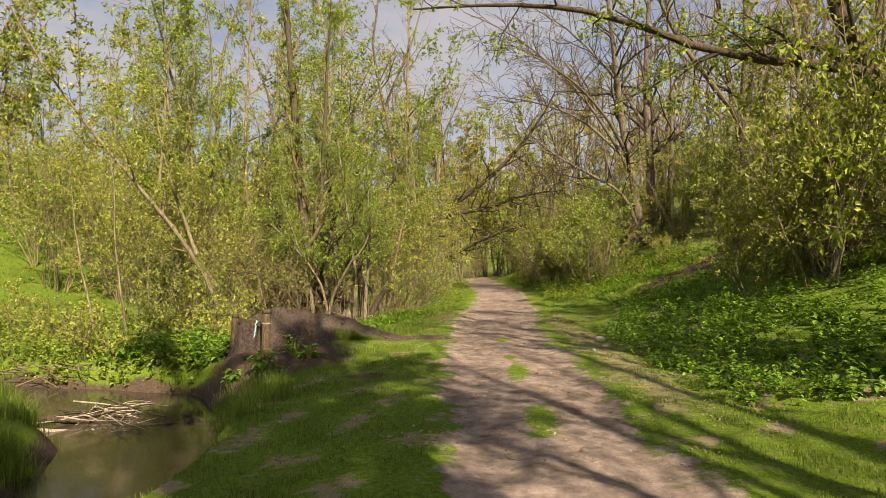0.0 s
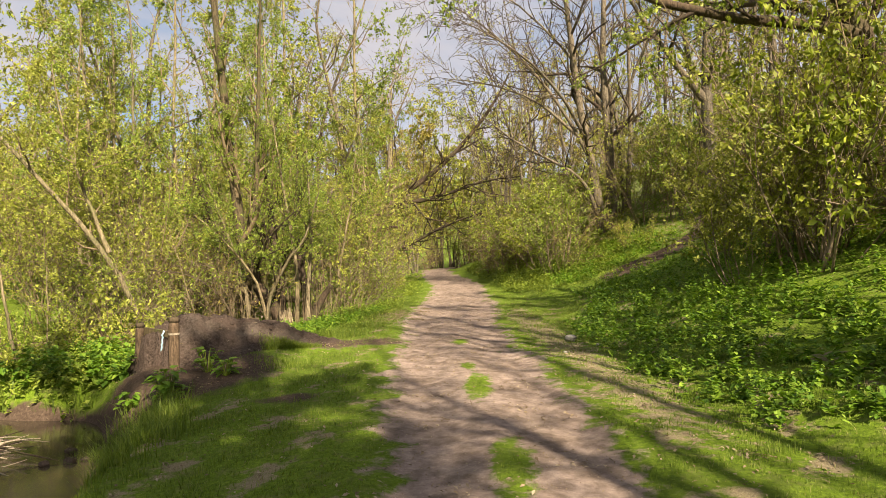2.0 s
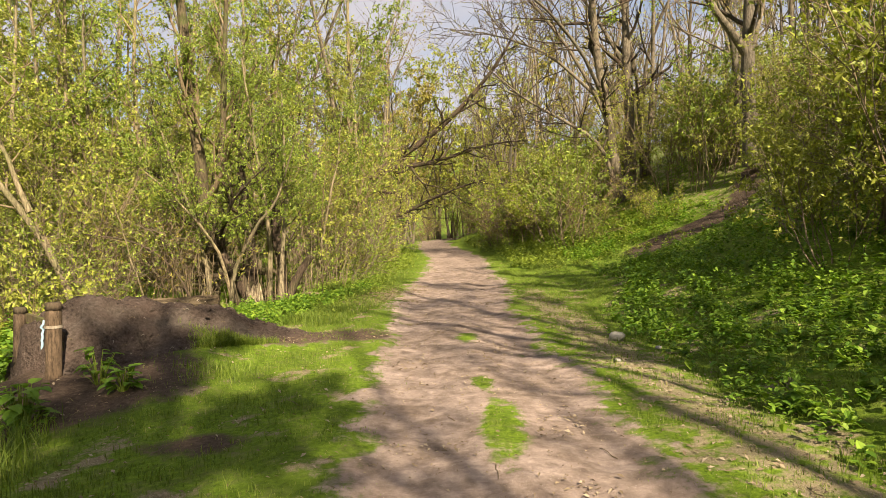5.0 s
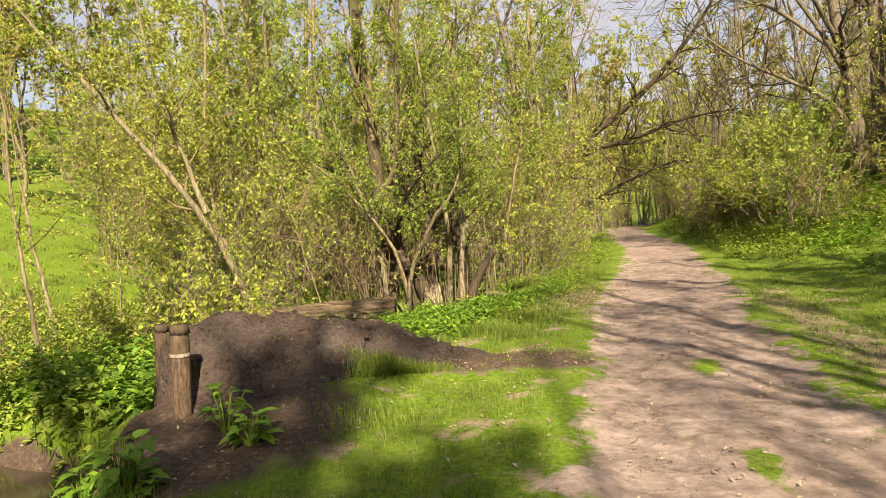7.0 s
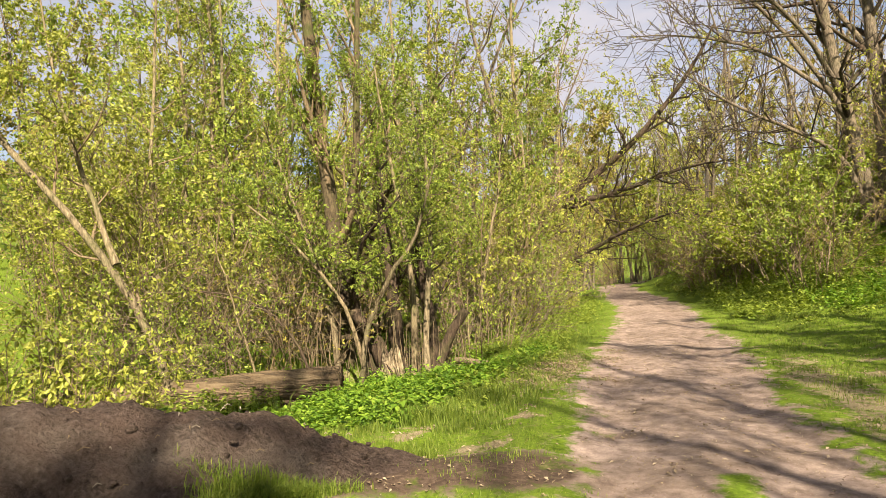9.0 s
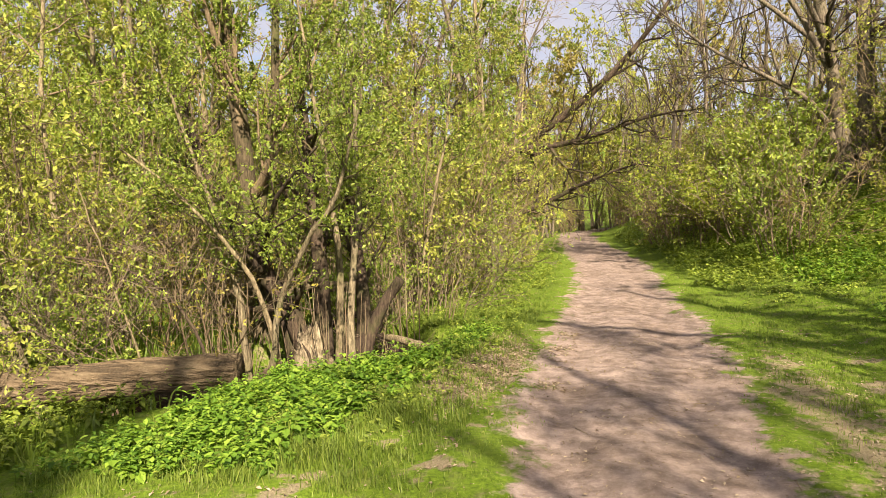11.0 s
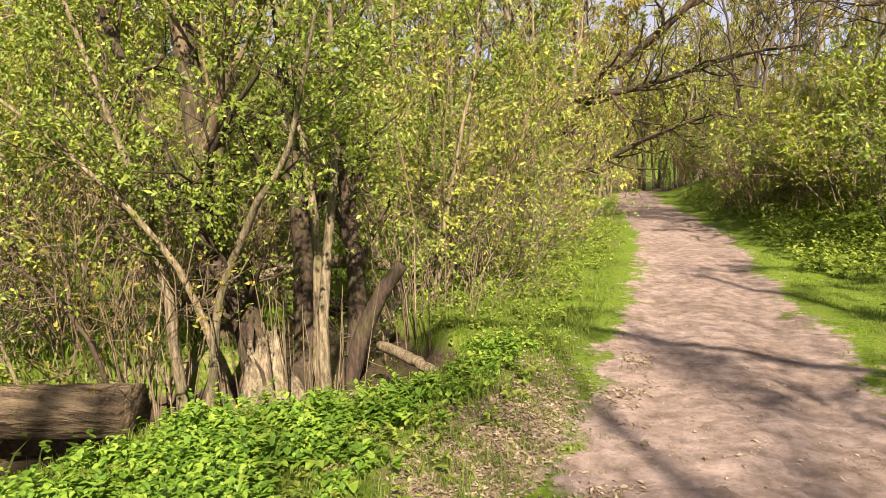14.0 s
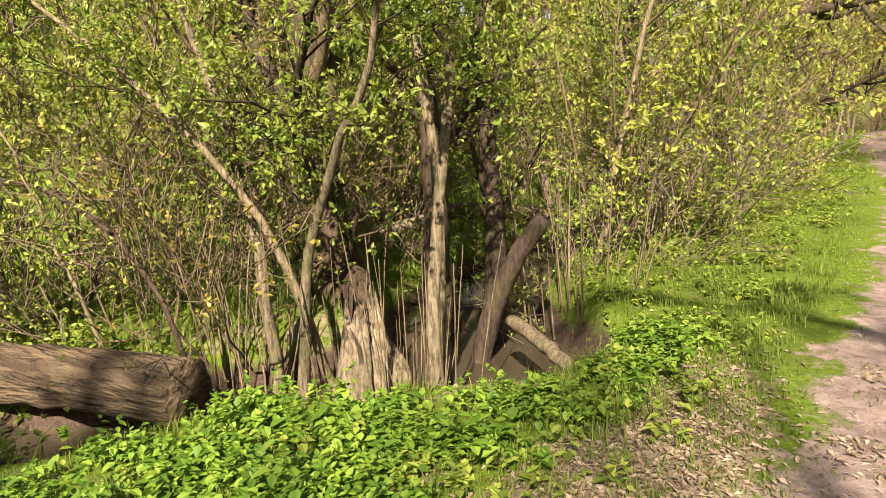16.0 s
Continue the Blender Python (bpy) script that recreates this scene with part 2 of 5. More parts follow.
# ---- mesh building ----
class Shape:
    """Collects faces of any size and becomes one mesh."""

    def __init__(self):
        self.v, self.f, self.n = [], [], 0

    def add(self, verts, faces):
        self.v.append(np.asarray(verts, np.float32).reshape(-1, 3))
        for fa in faces if isinstance(faces, list) else [faces]:
            self.f.append(np.asarray(fa, np.int32) + self.n)
        self.n += len(self.v[-1])

    def tube(self, pts, rad, sides=5, cap=False):
        pts, rad = np.asarray(pts, float), np.asarray(rad, float)
        t = np.gradient(pts, axis=0)
        t /= np.linalg.norm(t, axis=1)[:, None] + 1e-9
        ref = np.array((0.0, 0.0, 1.0)) if abs(t[0, 2]) < 0.8 else np.array((1.0, 0.0, 0.0))
        u = np.cross(t, ref)
        u /= np.linalg.norm(u, axis=1)[:, None] + 1e-9
        w = np.cross(t, u)
        a = np.arange(sides) * 2 * math.pi / sides
        ring = np.cos(a)[None, :, None] * u[:, None] + np.sin(a)[None, :, None] * w[:, None]
        v = pts[:, None] + ring * rad.reshape(len(pts), -1, 1)
        n = len(pts)
        i, j = np.meshgrid(np.arange(n - 1), np.arange(sides), indexing="ij")
        k = (j + 1) % sides
        q = np.stack([i * sides + j, i * sides + k, (i + 1) * sides + k, (i + 1) * sides + j], -1).reshape(-1, 4)
        faces = [q]
        if cap:
            faces += [np.arange(sides)[None, ::-1], (np.arange(sides) + (n - 1) * sides)[None]]
        self.add(v.reshape(-1, 3), faces)

    def mesh(self, name, mat, smooth=True):
        me = bpy.data.meshes.new(name)
        v = np.concatenate(self.v)
        loops = np.concatenate([f.ravel() for f in self.f])
        sizes = np.concatenate([np.full(len(f), f.shape[1]) for f in self.f])
        me.vertices.add(len(v))
        me.vertices.foreach_set("co", v.ravel())
        me.loops.add(len(loops))
        me.loops.foreach_set("vertex_index", loops)
        me.polygons.add(len(sizes))
        me.polygons.foreach_set("loop_start", np.r_[0, np.cumsum(sizes)[:-1]].astype(np.int32))
        me.update(calc_edges=True)
        me.polygons.foreach_set("use_smooth", np.full(len(sizes), smooth))
        me.materials.append(mat)
        return me


def unit(v):
    v = np.asarray(v, float)
    return v / (np.linalg.norm(v, axis=-1, keepdims=True) + 1e-9)


def piece(name, shape, mat, parent=None, label="", smooth=True):
    ob = new(name, shape.mesh(name, mat, smooth))
    ob.parent = parent
    return tagged(ob, label)


def base_empty(name, m, label, category, group=""):
    e = new(name)
    e.empty_display_size = 0.3
    e.matrix_world = m
    return tagged(e, label, category, group)


def leaf_cards(shape, rng, pos, size, aim=None, droop=0.25, slim=0.5):
    """Folded four-cornered leaves, one at each place."""
    n = len(pos)
    if n == 0:
        return
    d = unit(rng.normal(size=(n, 3)) + (0 if aim is None else 1.2 * np.asarray(aim)) - np.array((0, 0, droop)))
    side = unit(np.cross(d, unit(rng.normal(size=(n, 3)) + (0, 0, 0.6))))
    up = np.cross(side, d)
    s = size * rng.uniform(0.6, 1.3, n)[:, None]
    a = pos
    b = pos + d * s * 0.45 + side * s * slim * 0.5 + up * s * 0.08
    c = pos + d * s
    e = pos + d * s * 0.45 - side * s * slim * 0.5 + up * s * 0.08
    v = np.stack([a, b, c, e], 1).reshape(-1, 3)
    shape.add(v, np.arange(4 * n).reshape(-1, 4))


def grow(wood, spots, rng, p, d, length, r, depth, kids, rise=0.08, wig=0.16, spread=(30, 65), tip=0.3, first=0.25, shrink=(0.42, 0.68), dens=14, rmin=0.004):
    """A branch with its side branches; spots collects places for leaves."""
    seg = 7 if depth >= 2 else (5 if depth == 1 else (3 if rmin < 0.0055 else 2))
    pts, dirs, step = [np.array(p, float)], [], length / (seg - 1)
    d = unit(d)
    for _ in range(seg - 1):
        d = unit(d + rng.normal(0, wig, 3) + np.array((0, 0, rise)))
        pts.append(pts[-1] + d * step)
        dirs.append(d)
    pts = np.array(pts)
    rad = np.linspace(r, max(r * tip, rmin * 0.6), seg)
    wood.tube(pts, rad, 8 if r > 0.06 else (5 if r > 0.018 else 3))
    if depth == 0 or len(kids) == 0:
        k = max(2, int(length * dens))
        t = rng.uniform(0.1, 1.0, k) * (seg - 1)
        i = np.minimum(t.astype(int), seg - 2)
        spots.append(pts[i] + (pts[i + 1] - pts[i]) * (t - i)[:, None])
        return
    side_branches(wood, spots, rng, pts, rad, length, depth, kids, rise, wig, spread, tip, first, shrink, dens, rmin)


def side_branches(wood, spots, rng, pts, rad, length, depth, kids, rise=0.08, wig=0.16, spread=(30, 65), tip=0.3, first=0.25, shrink=(0.42, 0.68), dens=14, rmin=0.004):
    seg = len(pts)
    for j in range(kids[0]):
        t = (first + (1 - first) * (j + rng.uniform(0, 1)) / kids[0]) * (seg - 1)
        i = min(int(t), seg - 2)
        q = pts[i] + (pts[i + 1] - pts[i]) * (t - i)
        dd = unit(pts[i + 1] - pts[i])
        out = unit(np.cross(dd, rng.normal(size=3)))
        an = radians(rng.uniform(*spread))
        nd = dd * math.cos(an) + out * math.sin(an)
        rr = (rad[i] + (rad[i + 1] - rad[i]) * (t - i)) * rng.uniform(0.4, 0.62)
        ln = length * rng.uniform(*shrink) * (1.15 - 0.55 * t / (seg - 1))
        grow(wood, spots, rng, q, nd, ln, max(rr, rmin), depth - 1, kids[1:], rise, wig, spread, tip, 0.2, shrink, dens, rmin)


def scatter_leaves(shape, rng, spots, count, size, jitter=0.05, **kw):
    """Leaves in small rosettes of four to a bud."""
    sp = np.concatenate(spots)
    buds = sp[rng.integers(0, len(sp), count // 4)] + rng.normal(0, jitter, (count // 4, 3))
    pos = np.repeat(buds, 4, axis=0)
    leaf_cards(shape, rng, pos + rng.normal(0, size * 0.12, pos.shape), size, **kw)


# ---- the lie of the land ----
def curve_at(y, ys, xs):
    return np.interp(y, ys, xs)


def path_x(y):
    return curve_at(y, (-40, -6, 1.2, 4, 8, 12, 14, 22, 27, 32, 40, 52, 80), (3.5, 1.7, 1.2, 0.9, 0.55, 0.25, 0.3, 0.15, -0.1, -0.75, -1.7, -2.7, 3))


def path_half(y):
    return curve_at(y, (-10, 0, 4, 10, 14, 20, 30, 60), (0.95, 0.9, 0.95, 0.98, 1.1, 1.0, 1.15, 1.1))


CREEK = [(-3.4, -40), (-2.9, -8), (-2.7, -1), (-2.95, 2.0), (-3.7, 4.0), (-5.0, 5.5), (-7.2, 5.9), (-10.2, 6.6), (-11.3, 9.0), (-9.2, 10.45),
         (-7.0, 11.4), (-5.3, 12.1), (-4.7, 13.4), (-3.4, 15.05), (-4.7, 16.7), (-5.3, 18.6), (-5.0, 22), (-7.0, 32), (-10, 45), (-20, 80)]
CREEK_HALF = [0.9, 0.8, 0.7, 0.75, 0.95, 1.15, 0.95, 0.8, 0.8, 0.6, 0.5, 0.42, 0.5, 0.95, 0.7, 0.6, 0.6, 0.7, 0.8, 0.9]
WATER_Z = -0.78


def creek_edge(x, y):
    """Distance to the creek's centre line, less its half width."""
    best = np.full(np.broadcast(x, y).shape, 1e9)
    for (p, q, a, b) in zip(CREEK[:-1], CREEK[1:], CREEK_HALF[:-1], CREEK_HALF[1:]):
        dx, dy = q[0] - p[0], q[1] - p[1]
        t = np.clip(((x - p[0]) * dx + (y - p[1]) * dy) / (dx * dx + dy * dy), 0, 1)
        best = np.minimum(best, np.hypot(x - p[0] - t * dx, y - p[1] - t * dy) - (a + (b - a) * t))
    return best


def smooth01(v):
    v = np.clip(v, 0, 1)
    return v * v * (3 - 2 * v)


def ripple(x, y, scale, seed):
    r = np.random.default_rng(seed)
    out = 0
    for k in range(6):
        a, f, ph = r.uniform(0, 2 * math.pi), r.uniform(0.6, 1.8) / scale, r.uniform(0, 6.28)
        out = out + np.sin((x * math.cos(a) + y * math.sin(a)) * f * 6.28 + ph)
    return out / 6


def run_in(x, y):
    """Distance to the trodden line that leads from the path onto the earth ramp."""
    best = 1e9
    for p, q in (((-0.8, 8.4), (-1.3, 8.35)), ((-1.3, 8.35), (-2.4, 7.7))):
        dx, dy = q[0] - p[0], q[1] - p[1]
        t = np.clip(((x - p[0]) * dx + (y - p[1]) * dy) / (dx * dx + dy * dy), 0, 1)
        best = np.minimum(best, np.hypot(x - p[0] - t * dx, y - p[1] - t * dy))
    return best


def height(x, y):
    x, y = np.asarray(x, float), np.asarray(y, float)
    d = x - path_x(y)
    far = smooth01((y - 20) / 7)
    s = np.maximum(d - 2.3 + 0.9 * far - 0.4 * ripple(x, y, 9, 5) * (1 - far), 0)
    right = np.where(s < 7, 0.24 * s + 0.024 * s * s, 2.86 + 0.45 * (s - 7)) + 0.09 * far * np.minimum(s, 7) * smooth01(s / 1.2)
    right = np.minimum(right, 9 + 0.05 * s)
    l = np.maximum(-d - 1.3, 0)
    left = -np.minimum(0.11 * l, 0.36)
    hill = np.maximum(-12 - x, 0) + 0.25 * np.maximum(y - 30, 0) * smooth01((-12 - x) / 10)
    left = left + 17 * (1 - np.exp(-(0.17 * hill + 0.008 * hill * hill) / 17))
    z = right + left + 0.012 * np.maximum(y - 70, 0) ** 1.3
    z = z + 0.05 * ripple(x, y, 2.4, 1) * smooth01((np.abs(d) - 0.8) / 1.2) + 0.012 * ripple(x, y, 0.6, 2)
    rut = np.exp(-((np.abs(d) - 0.55) / 0.28) ** 2)
    z = z - 0.04 * rut + smooth01((1.4 - np.abs(d)) / 0.5) * (0.021 * ripple(x, y, 0.33, 61) + 0.02 * ripple(x, y, 0.8, 62))
    z = z + 0.29 * np.exp(-(((x + 2.9) / 1.35) ** 2 + ((y - 6.7) / 1.35) ** 2) ** 1.5)
    z = z + 0.2 * smooth01((-0.35 - x) / 1.7) * smooth01((x + 3.0) / 0.8) * np.exp(-(run_in(x, y) / 0.5) ** 2)
    e = creek_edge(x, y)
    bank = 1 - smooth01((e + 0.25) / (0.75 + 0.25 * ripple(x, y, 1.7, 3)))
    return z * (1 - bank) + (-1.05) * bank


def side_trail(x):
    return curve_at(x, (2, 5, 6.9, 7.7, 9, 14), (15.8, 17.4, 18.1, 18.7, 21.0, 27))


def bare_mask(x, y):
    """Trodden path 1, grass 0, with grassy islands on the crown of the path."""
    d = x - path_x(y)
    m = 1 - smooth01((np.abs(d) - path_half(y) + 0.42 + 0.26 * ripple(x, y, 1.4, 8) + 0.17 * ripple(x, y, 0.5, 9)) / 0.75)
    for px, py, rx, ry in ((0.86, 4.9, 0.17, 0.75), (0.58, 8.3, 0.14, 0.35), (1.1, 2.2, 0.16, 0.8), (0.75, 6.1, 0.1, 0.3)):
        m = m * (1 - 0.95 * np.exp(-(((x - px) / rx) ** 2 + ((y - py) / ry) ** 2) ** 1.5))
    # the ramp's run-in and the side trail up the bank
    m = np.maximum(m, 0.5 * smooth01(1 - (run_in(x, y) - 0.35) / 0.4))
    return m


def mud_mask(x, y):
    e = creek_edge(x, y)
    ty = side_trail(x) + 0.25 * ripple(x, y, 3, 11)
    m = 0.9 * (1 - smooth01((e - 0.02) / 0.35))
    m = np.maximum(m, 0.95 * smooth01(1 - (np.abs(y - ty) - 0.55) / 0.6) * smooth01((x - 3.8) / 1.2) * smooth01((10.5 - x) / 1))
    m = np.maximum(m, 0.95 * np.exp(-(((x + 3.0) / 1.45) ** 2 + ((y - 6.15) / 1.15) ** 2) ** 2))
    m = np.maximum(m, 0.66 * smooth01(1 - (run_in(x, y) - 0.3) / 0.45))
    m = np.maximum(m, 0.75 * np.exp(-(((x + 1.1) / 0.5) ** 2 + ((y - 4.6) / 0.3) ** 2)))
    return m


def litter_mask(x, y):
    d = x - path_x(y)
    m = 0.62 * np.exp(-(((d - 1.55) / 0.5) ** 2)) * smooth01((y - 1) / 3) * smooth01((16 - y) / 4)
    m = np.maximum(m, 0.95 * np.exp(-(((x + 1.3) / 0.55) ** 2 + ((y - 12.9) / 1.7) ** 2) ** 1.5))
    m = np.maximum(m, 0.42 * smooth01((d - 5.5) / 2))
    worn = ripple(x, y, 1.3, 41) + 0.5 * ripple(x, y, 0.45, 42)
    m = np.maximum(m, 0.6 * smooth01((0.02 - worn) / 0.6) * smooth01((4.2 - np.abs(d)) / 0.8) * smooth01((17 - y) / 3))
    m = np.maximum(m, 0.5 * np.exp(-(((x + 5) / 1.6) ** 2 + ((y - 14.2) / 1.5) ** 2)))
    return m


def axis_steps(lo, hi, fine, far_lo, far_hi):
    mid = list(np.arange(lo, hi, fine))
    up, st = [mid[-1]], fine
    while up[-1] < far_hi:
        st *= 1.13
        up.append(up[-1] + st)
    dn, st = [mid[0]], fine
    while dn[-1] > far_lo:
        st *= 1.13
        dn.append(dn[-1] - st)
    return np.array(dn[:0:-1] + mid + up[1:])


gx, gy = axis_steps(-9, 5.5, 0.11, -900, 900), axis_steps(-2, 22, 0.12, -500, 1400)
GX, GY = np.meshgrid(gx, gy)
GZ = height(GX, GY)
gi, gj = np.meshgrid(np.arange(len(gy) - 1), np.arange(len(gx) - 1), indexing="ij")
q0 = gi * len(gx) + gj
quads = np.stack([q0, q0 + 1, q0 + 1 + len(gx), q0 + len(gx)], -1).reshape(-1, 4)
cx, cy = GX.ravel()[quads].mean(1), GY.ravel()[quads].mean(1)
on_path = (np.abs(cx - path_x(cy)) < path_half(cy) + 0.05) & (cy < 90) & (cy > -30)


def land_piece(name, keep, label):
    used, inv = np.unique(quads[keep], return_inverse=True)
    v = np.stack([GX.ravel()[used], GY.ravel()[used], GZ.ravel()[used]], 1)
    sh = Shape()
    sh.add(v, inv.reshape(-1, 4))
    ob = piece(name, sh, M_ground)
    for key, fn in (("bare", bare_mask), ("mud", mud_mask), ("litter", litter_mask)):
        at = ob.data.attributes.new(key, "FLOAT", "POINT")
        at.data.foreach_set("value", fn(v[:, 0], v[:, 1]).astype(np.float32))
    return tagged(ob, label, name.replace("_", " "), kind="structure")


land_piece("ground", ~on_path, "grassy valley ground with bare earth and leaf litter")
land_piece("path", on_path, "pale trodden dirt path with two wheel ruts")
sh = Shape()
wx, wy = np.meshgrid(np.linspace(-24, 0, 60), np.linspace(-20, 60, 160))
sh.add(np.stack([wx.ravel(), wy.ravel(), np.full(wx.size, WATER_Z)], 1),
       np.stack([(a := (np.arange(159)[:, None] * 60 + np.arange(59)[None]).ravel()), a + 1, a + 61, a + 60], -1))
tagged(piece("water", sh, M_water), "still brown muddy creek water between grassy banks", "water", kind="structure")

# ---- trees and shrubs ----
def bend(pts, n=9, wob=0.0, rng=None):
    """A smooth line through a few points."""
    pts = np.asarray(pts, float)
    t = np.r_[0, np.cumsum(np.linalg.norm(np.diff(pts, axis=0), axis=1))]
    u = np.linspace(0, t[-1], n)
    out = np.stack([np.interp(u, t, pts[:, k]) for k in range(3)], 1)
    for _ in range(2):
        out[1:-1] = 0.25 * out[:-2] + 0.5 * out[1:-1] + 0.25 * out[2:]
    if wob and rng is not None:
        out[1:-1] += rng.normal(0, wob, (n - 2, 3))
    return out


def make_tree(name, seed, label, category, mains, kids, m=Matrix(), leaves=0, leaf=0.06, leaf_mat=None, bark=None, twig=None, rise=0.08,
              wig=0.16, spread=(30, 65), shrink=(0.42, 0.68), jitter=0.06, first=0.25, sides=10, group="", dens=14, main_len=None, rmin=0.004):
    """A tree from its main stems (points, root radius, tip radius); limbs, twigs and leaves grow from them."""
    rng = np.random.default_rng(seed)
    tree = base_empty(name, m, label, category, group)
    spots = []
    for pts, r0, r1 in mains:
        limbs = Shape()
        line = bend(pts, 14, 0.012, rng)
        trunk = Shape()
        rad = np.linspace(r0, r1, 14) ** 1.0
        rad[0] *= 1.35
        rad[1] *= 1.08
        bumps = 1 + rng.normal(0, 0.035, (14, sides))
        trunk.tube(line, rad[:, None] * bumps, sides)
        stem = piece("trunk", trunk, bark, tree)
        ln = np.linalg.norm(np.diff(line, axis=0), axis=1).sum()
        side_branches(limbs, spots, rng, line, rad, main_len or ln * 0.55, len(kids) - 1, kids, rise, wig, spread, 0.3, first, shrink, dens, rmin)
        if limbs.n:
            tagged(piece("branchwork", limbs, twig or bark, stem), kind="stuff")
    if leaves:
        crown = Shape()
        scatter_leaves(crown, rng, spots, leaves, leaf, jitter)
        piece("crown", crown, leaf_mat, tree, smooth=False)
    return tree


def make_shrub(seed, stems, tall, lean, kids, leaves, leaf, leaf_mat, bark, name="shrub", label="", spread_r=0.35, m=Matrix(), r0=0.02, jitter=0.07, dens=14, rmin=0.006):
    rng = np.random.default_rng(seed)
    e = base_empty(name, m, label, "shrub", "thicket shrubs")
    spots = []
    for _ in range(stems):
        wood = Shape()
        a = rng.uniform(0, 6.283)
        o = rng.uniform(0.05, 1) ** 0.5 * spread_r
        d = np.array((math.cos(a) * lean * rng.uniform(0.3, 1.2), math.sin(a) * lean * rng.uniform(0.3, 1.2), 1))
        grow(wood, spots, rng, (math.cos(a) * o, math.sin(a) * o, -0.1), d, tall * rng.uniform(0.65, 1.1), r0 * rng.uniform(0.6, 1.2), len(kids), kids, 0.06, 0.13,
             (22, 60), 0.25, 0.18, (0.34, 0.56), dens, rmin)
        piece("stem", wood, bark, e)
    if leaves:
        crown = Shape()
        scatter_leaves(crown, rng, spots, leaves, leaf, jitter)
        piece("crown", crown, leaf_mat, e, smooth=False)
    return e


def at_ground(x, y, turn=0.0, size=1.0, sink=0.05):
    return Matrix.Translation((x, y, float(height(x, y)) - sink)) @ Matrix.Rotation(turn, 4, "Z") @ Matrix.Scale(size, 4)


def plant_copies(kinds, places, rng, lo, hi, used=()):
    """First copy of a kind moves into place, the rest are copies of it."""
    again = len(used) > 0
    used = set(used)
    for x, y in places:
        k = int(rng.integers(0, len(kinds)))
        m = at_ground(x, y, rng.uniform(0, 6.28), 1)
        s = rng.uniform(lo, hi)
        m = m @ Matrix.Diagonal((s, s, s * rng.uniform(0.85, 1.2), 1))
        if k in used:
            o = copy_thing(kinds[k], Matrix())
            o.matrix_basis = m
        else:
            kinds[k].matrix_basis = m
            used.add(k)
    for k, ob in enumerate(kinds):
        if k not in used and not again:
            ob.matrix_basis = at_ground(-30 - 3 * k, 40)


def spread_places(rng, n, box, ok, apart=0.8, tries=4000):
    out = []
    for _ in range(tries):
        if len(out) >= n:
            break
        x, y = rng.uniform(box[0], box[1]), rng.uniform(box[2], box[3])
        if ok(x, y) and all((x - a) ** 2 + (y - b) ** 2 > apart * apart for a, b in out):
            out.append((x, y))
    return out


LEFT_SHRUB = "bushy willow shrub with thin stems and fresh yellow-green leaves"
RIGHT_SHRUB = "dense green hawthorn-like shrub on the wooded bank"
wil = [make_shrub(20 + k, 10, 3.9, 0.34, (6, 5), 4600, 0.08, M_leaf_yellow if k < 2 else M_leaf_green, M_twig_brown, "shrub", LEFT_SHRUB) for k in range(4)]
haw = [make_shrub(40 + k, 7, 3.0, 0.6, (6, 5), 3200, 0.095, (M_leaf_deep, M_leaf_green, M_leaf_yellow, M_leaf_green)[k], M_twig_grey, "shrub", RIGHT_SHRUB, 0.4) for k in range(4)]
low = [make_shrub(60 + k, 6, 1.2, 0.8, (5, 3), 800, 0.075, M_leaf_green if k % 2 else M_leaf_yellow, M_twig_brown, "low_shrub",
                  "low bramble-like shrub with small fresh green leaves", 0.4, r0=0.009) for k in range(3)]
twiggy = [make_shrub(70 + k, 9, 2.6, 0.7, (6, 5), 900, 0.05, M_leaf_catkin, M_twig_brown, "twiggy_shrub", "bare brown twiggy shrub with few opening buds", 0.4, r0=0.014) for k in range(2)]

arching = [make_shrub(90 + k, 9, 2.3, 1.25, (7, 5), 3200, 0.055, M_leaf_green, M_twig_grey, "arching_shrub", "tangled shrub of arching grey twigs with fresh green leaves", 0.35, r0=0.016) for k in range(3)]


def wood_tree(seed, tall, r, leaves, mat, bark, twig, kids=(11, 7, 6), lean=0.06, stems=2, rmin=0.008, leaf=0.09, reach=0.4, first=0.25):
    rng = np.random.default_rng(seed)
    mains = []
    a0 = rng.uniform(0, 6.28)
    for k in range(stems):
        a, out = a0 + k * 6.283 / stems + rng.normal(0, 0.4), (0.10 if stems == 1 else 0.24) * rng.uniform(0.5, 1.2)
        p = [(0.1 * math.cos(a) * (stems > 1), 0.1 * math.sin(a) * (stems > 1), -0.2)]
        top = tall * (1 if k == 0 else rng.uniform(0.7, 0.95))
        for q in range(1, 7):
            t = q / 6
            p.append((p[0][0] + math.cos(a) * out * top * t ** 1.3 + rng.normal(0, lean) * tall / 6, p[0][1] + math.sin(a) * out * top * t ** 1.3 + rng.normal(0, lean) * tall / 6, top * t))
        mains.append((p, r * (1 if k == 0 else 0.8), r * 0.15))
    return make_tree("tree", seed, "tall slender woodland tree, nearly bare, with fine branches", "tree", mains, kids, leaves=leaves, leaf=leaf, leaf_mat=mat, bark=bark,
                     twig=twig, rise=0.07, wig=0.2, first=first, shrink=(0.38, 0.62), main_len=tall * reach, group="woodland trees", sides=8, dens=8, jitter=0.08, rmin=rmin)


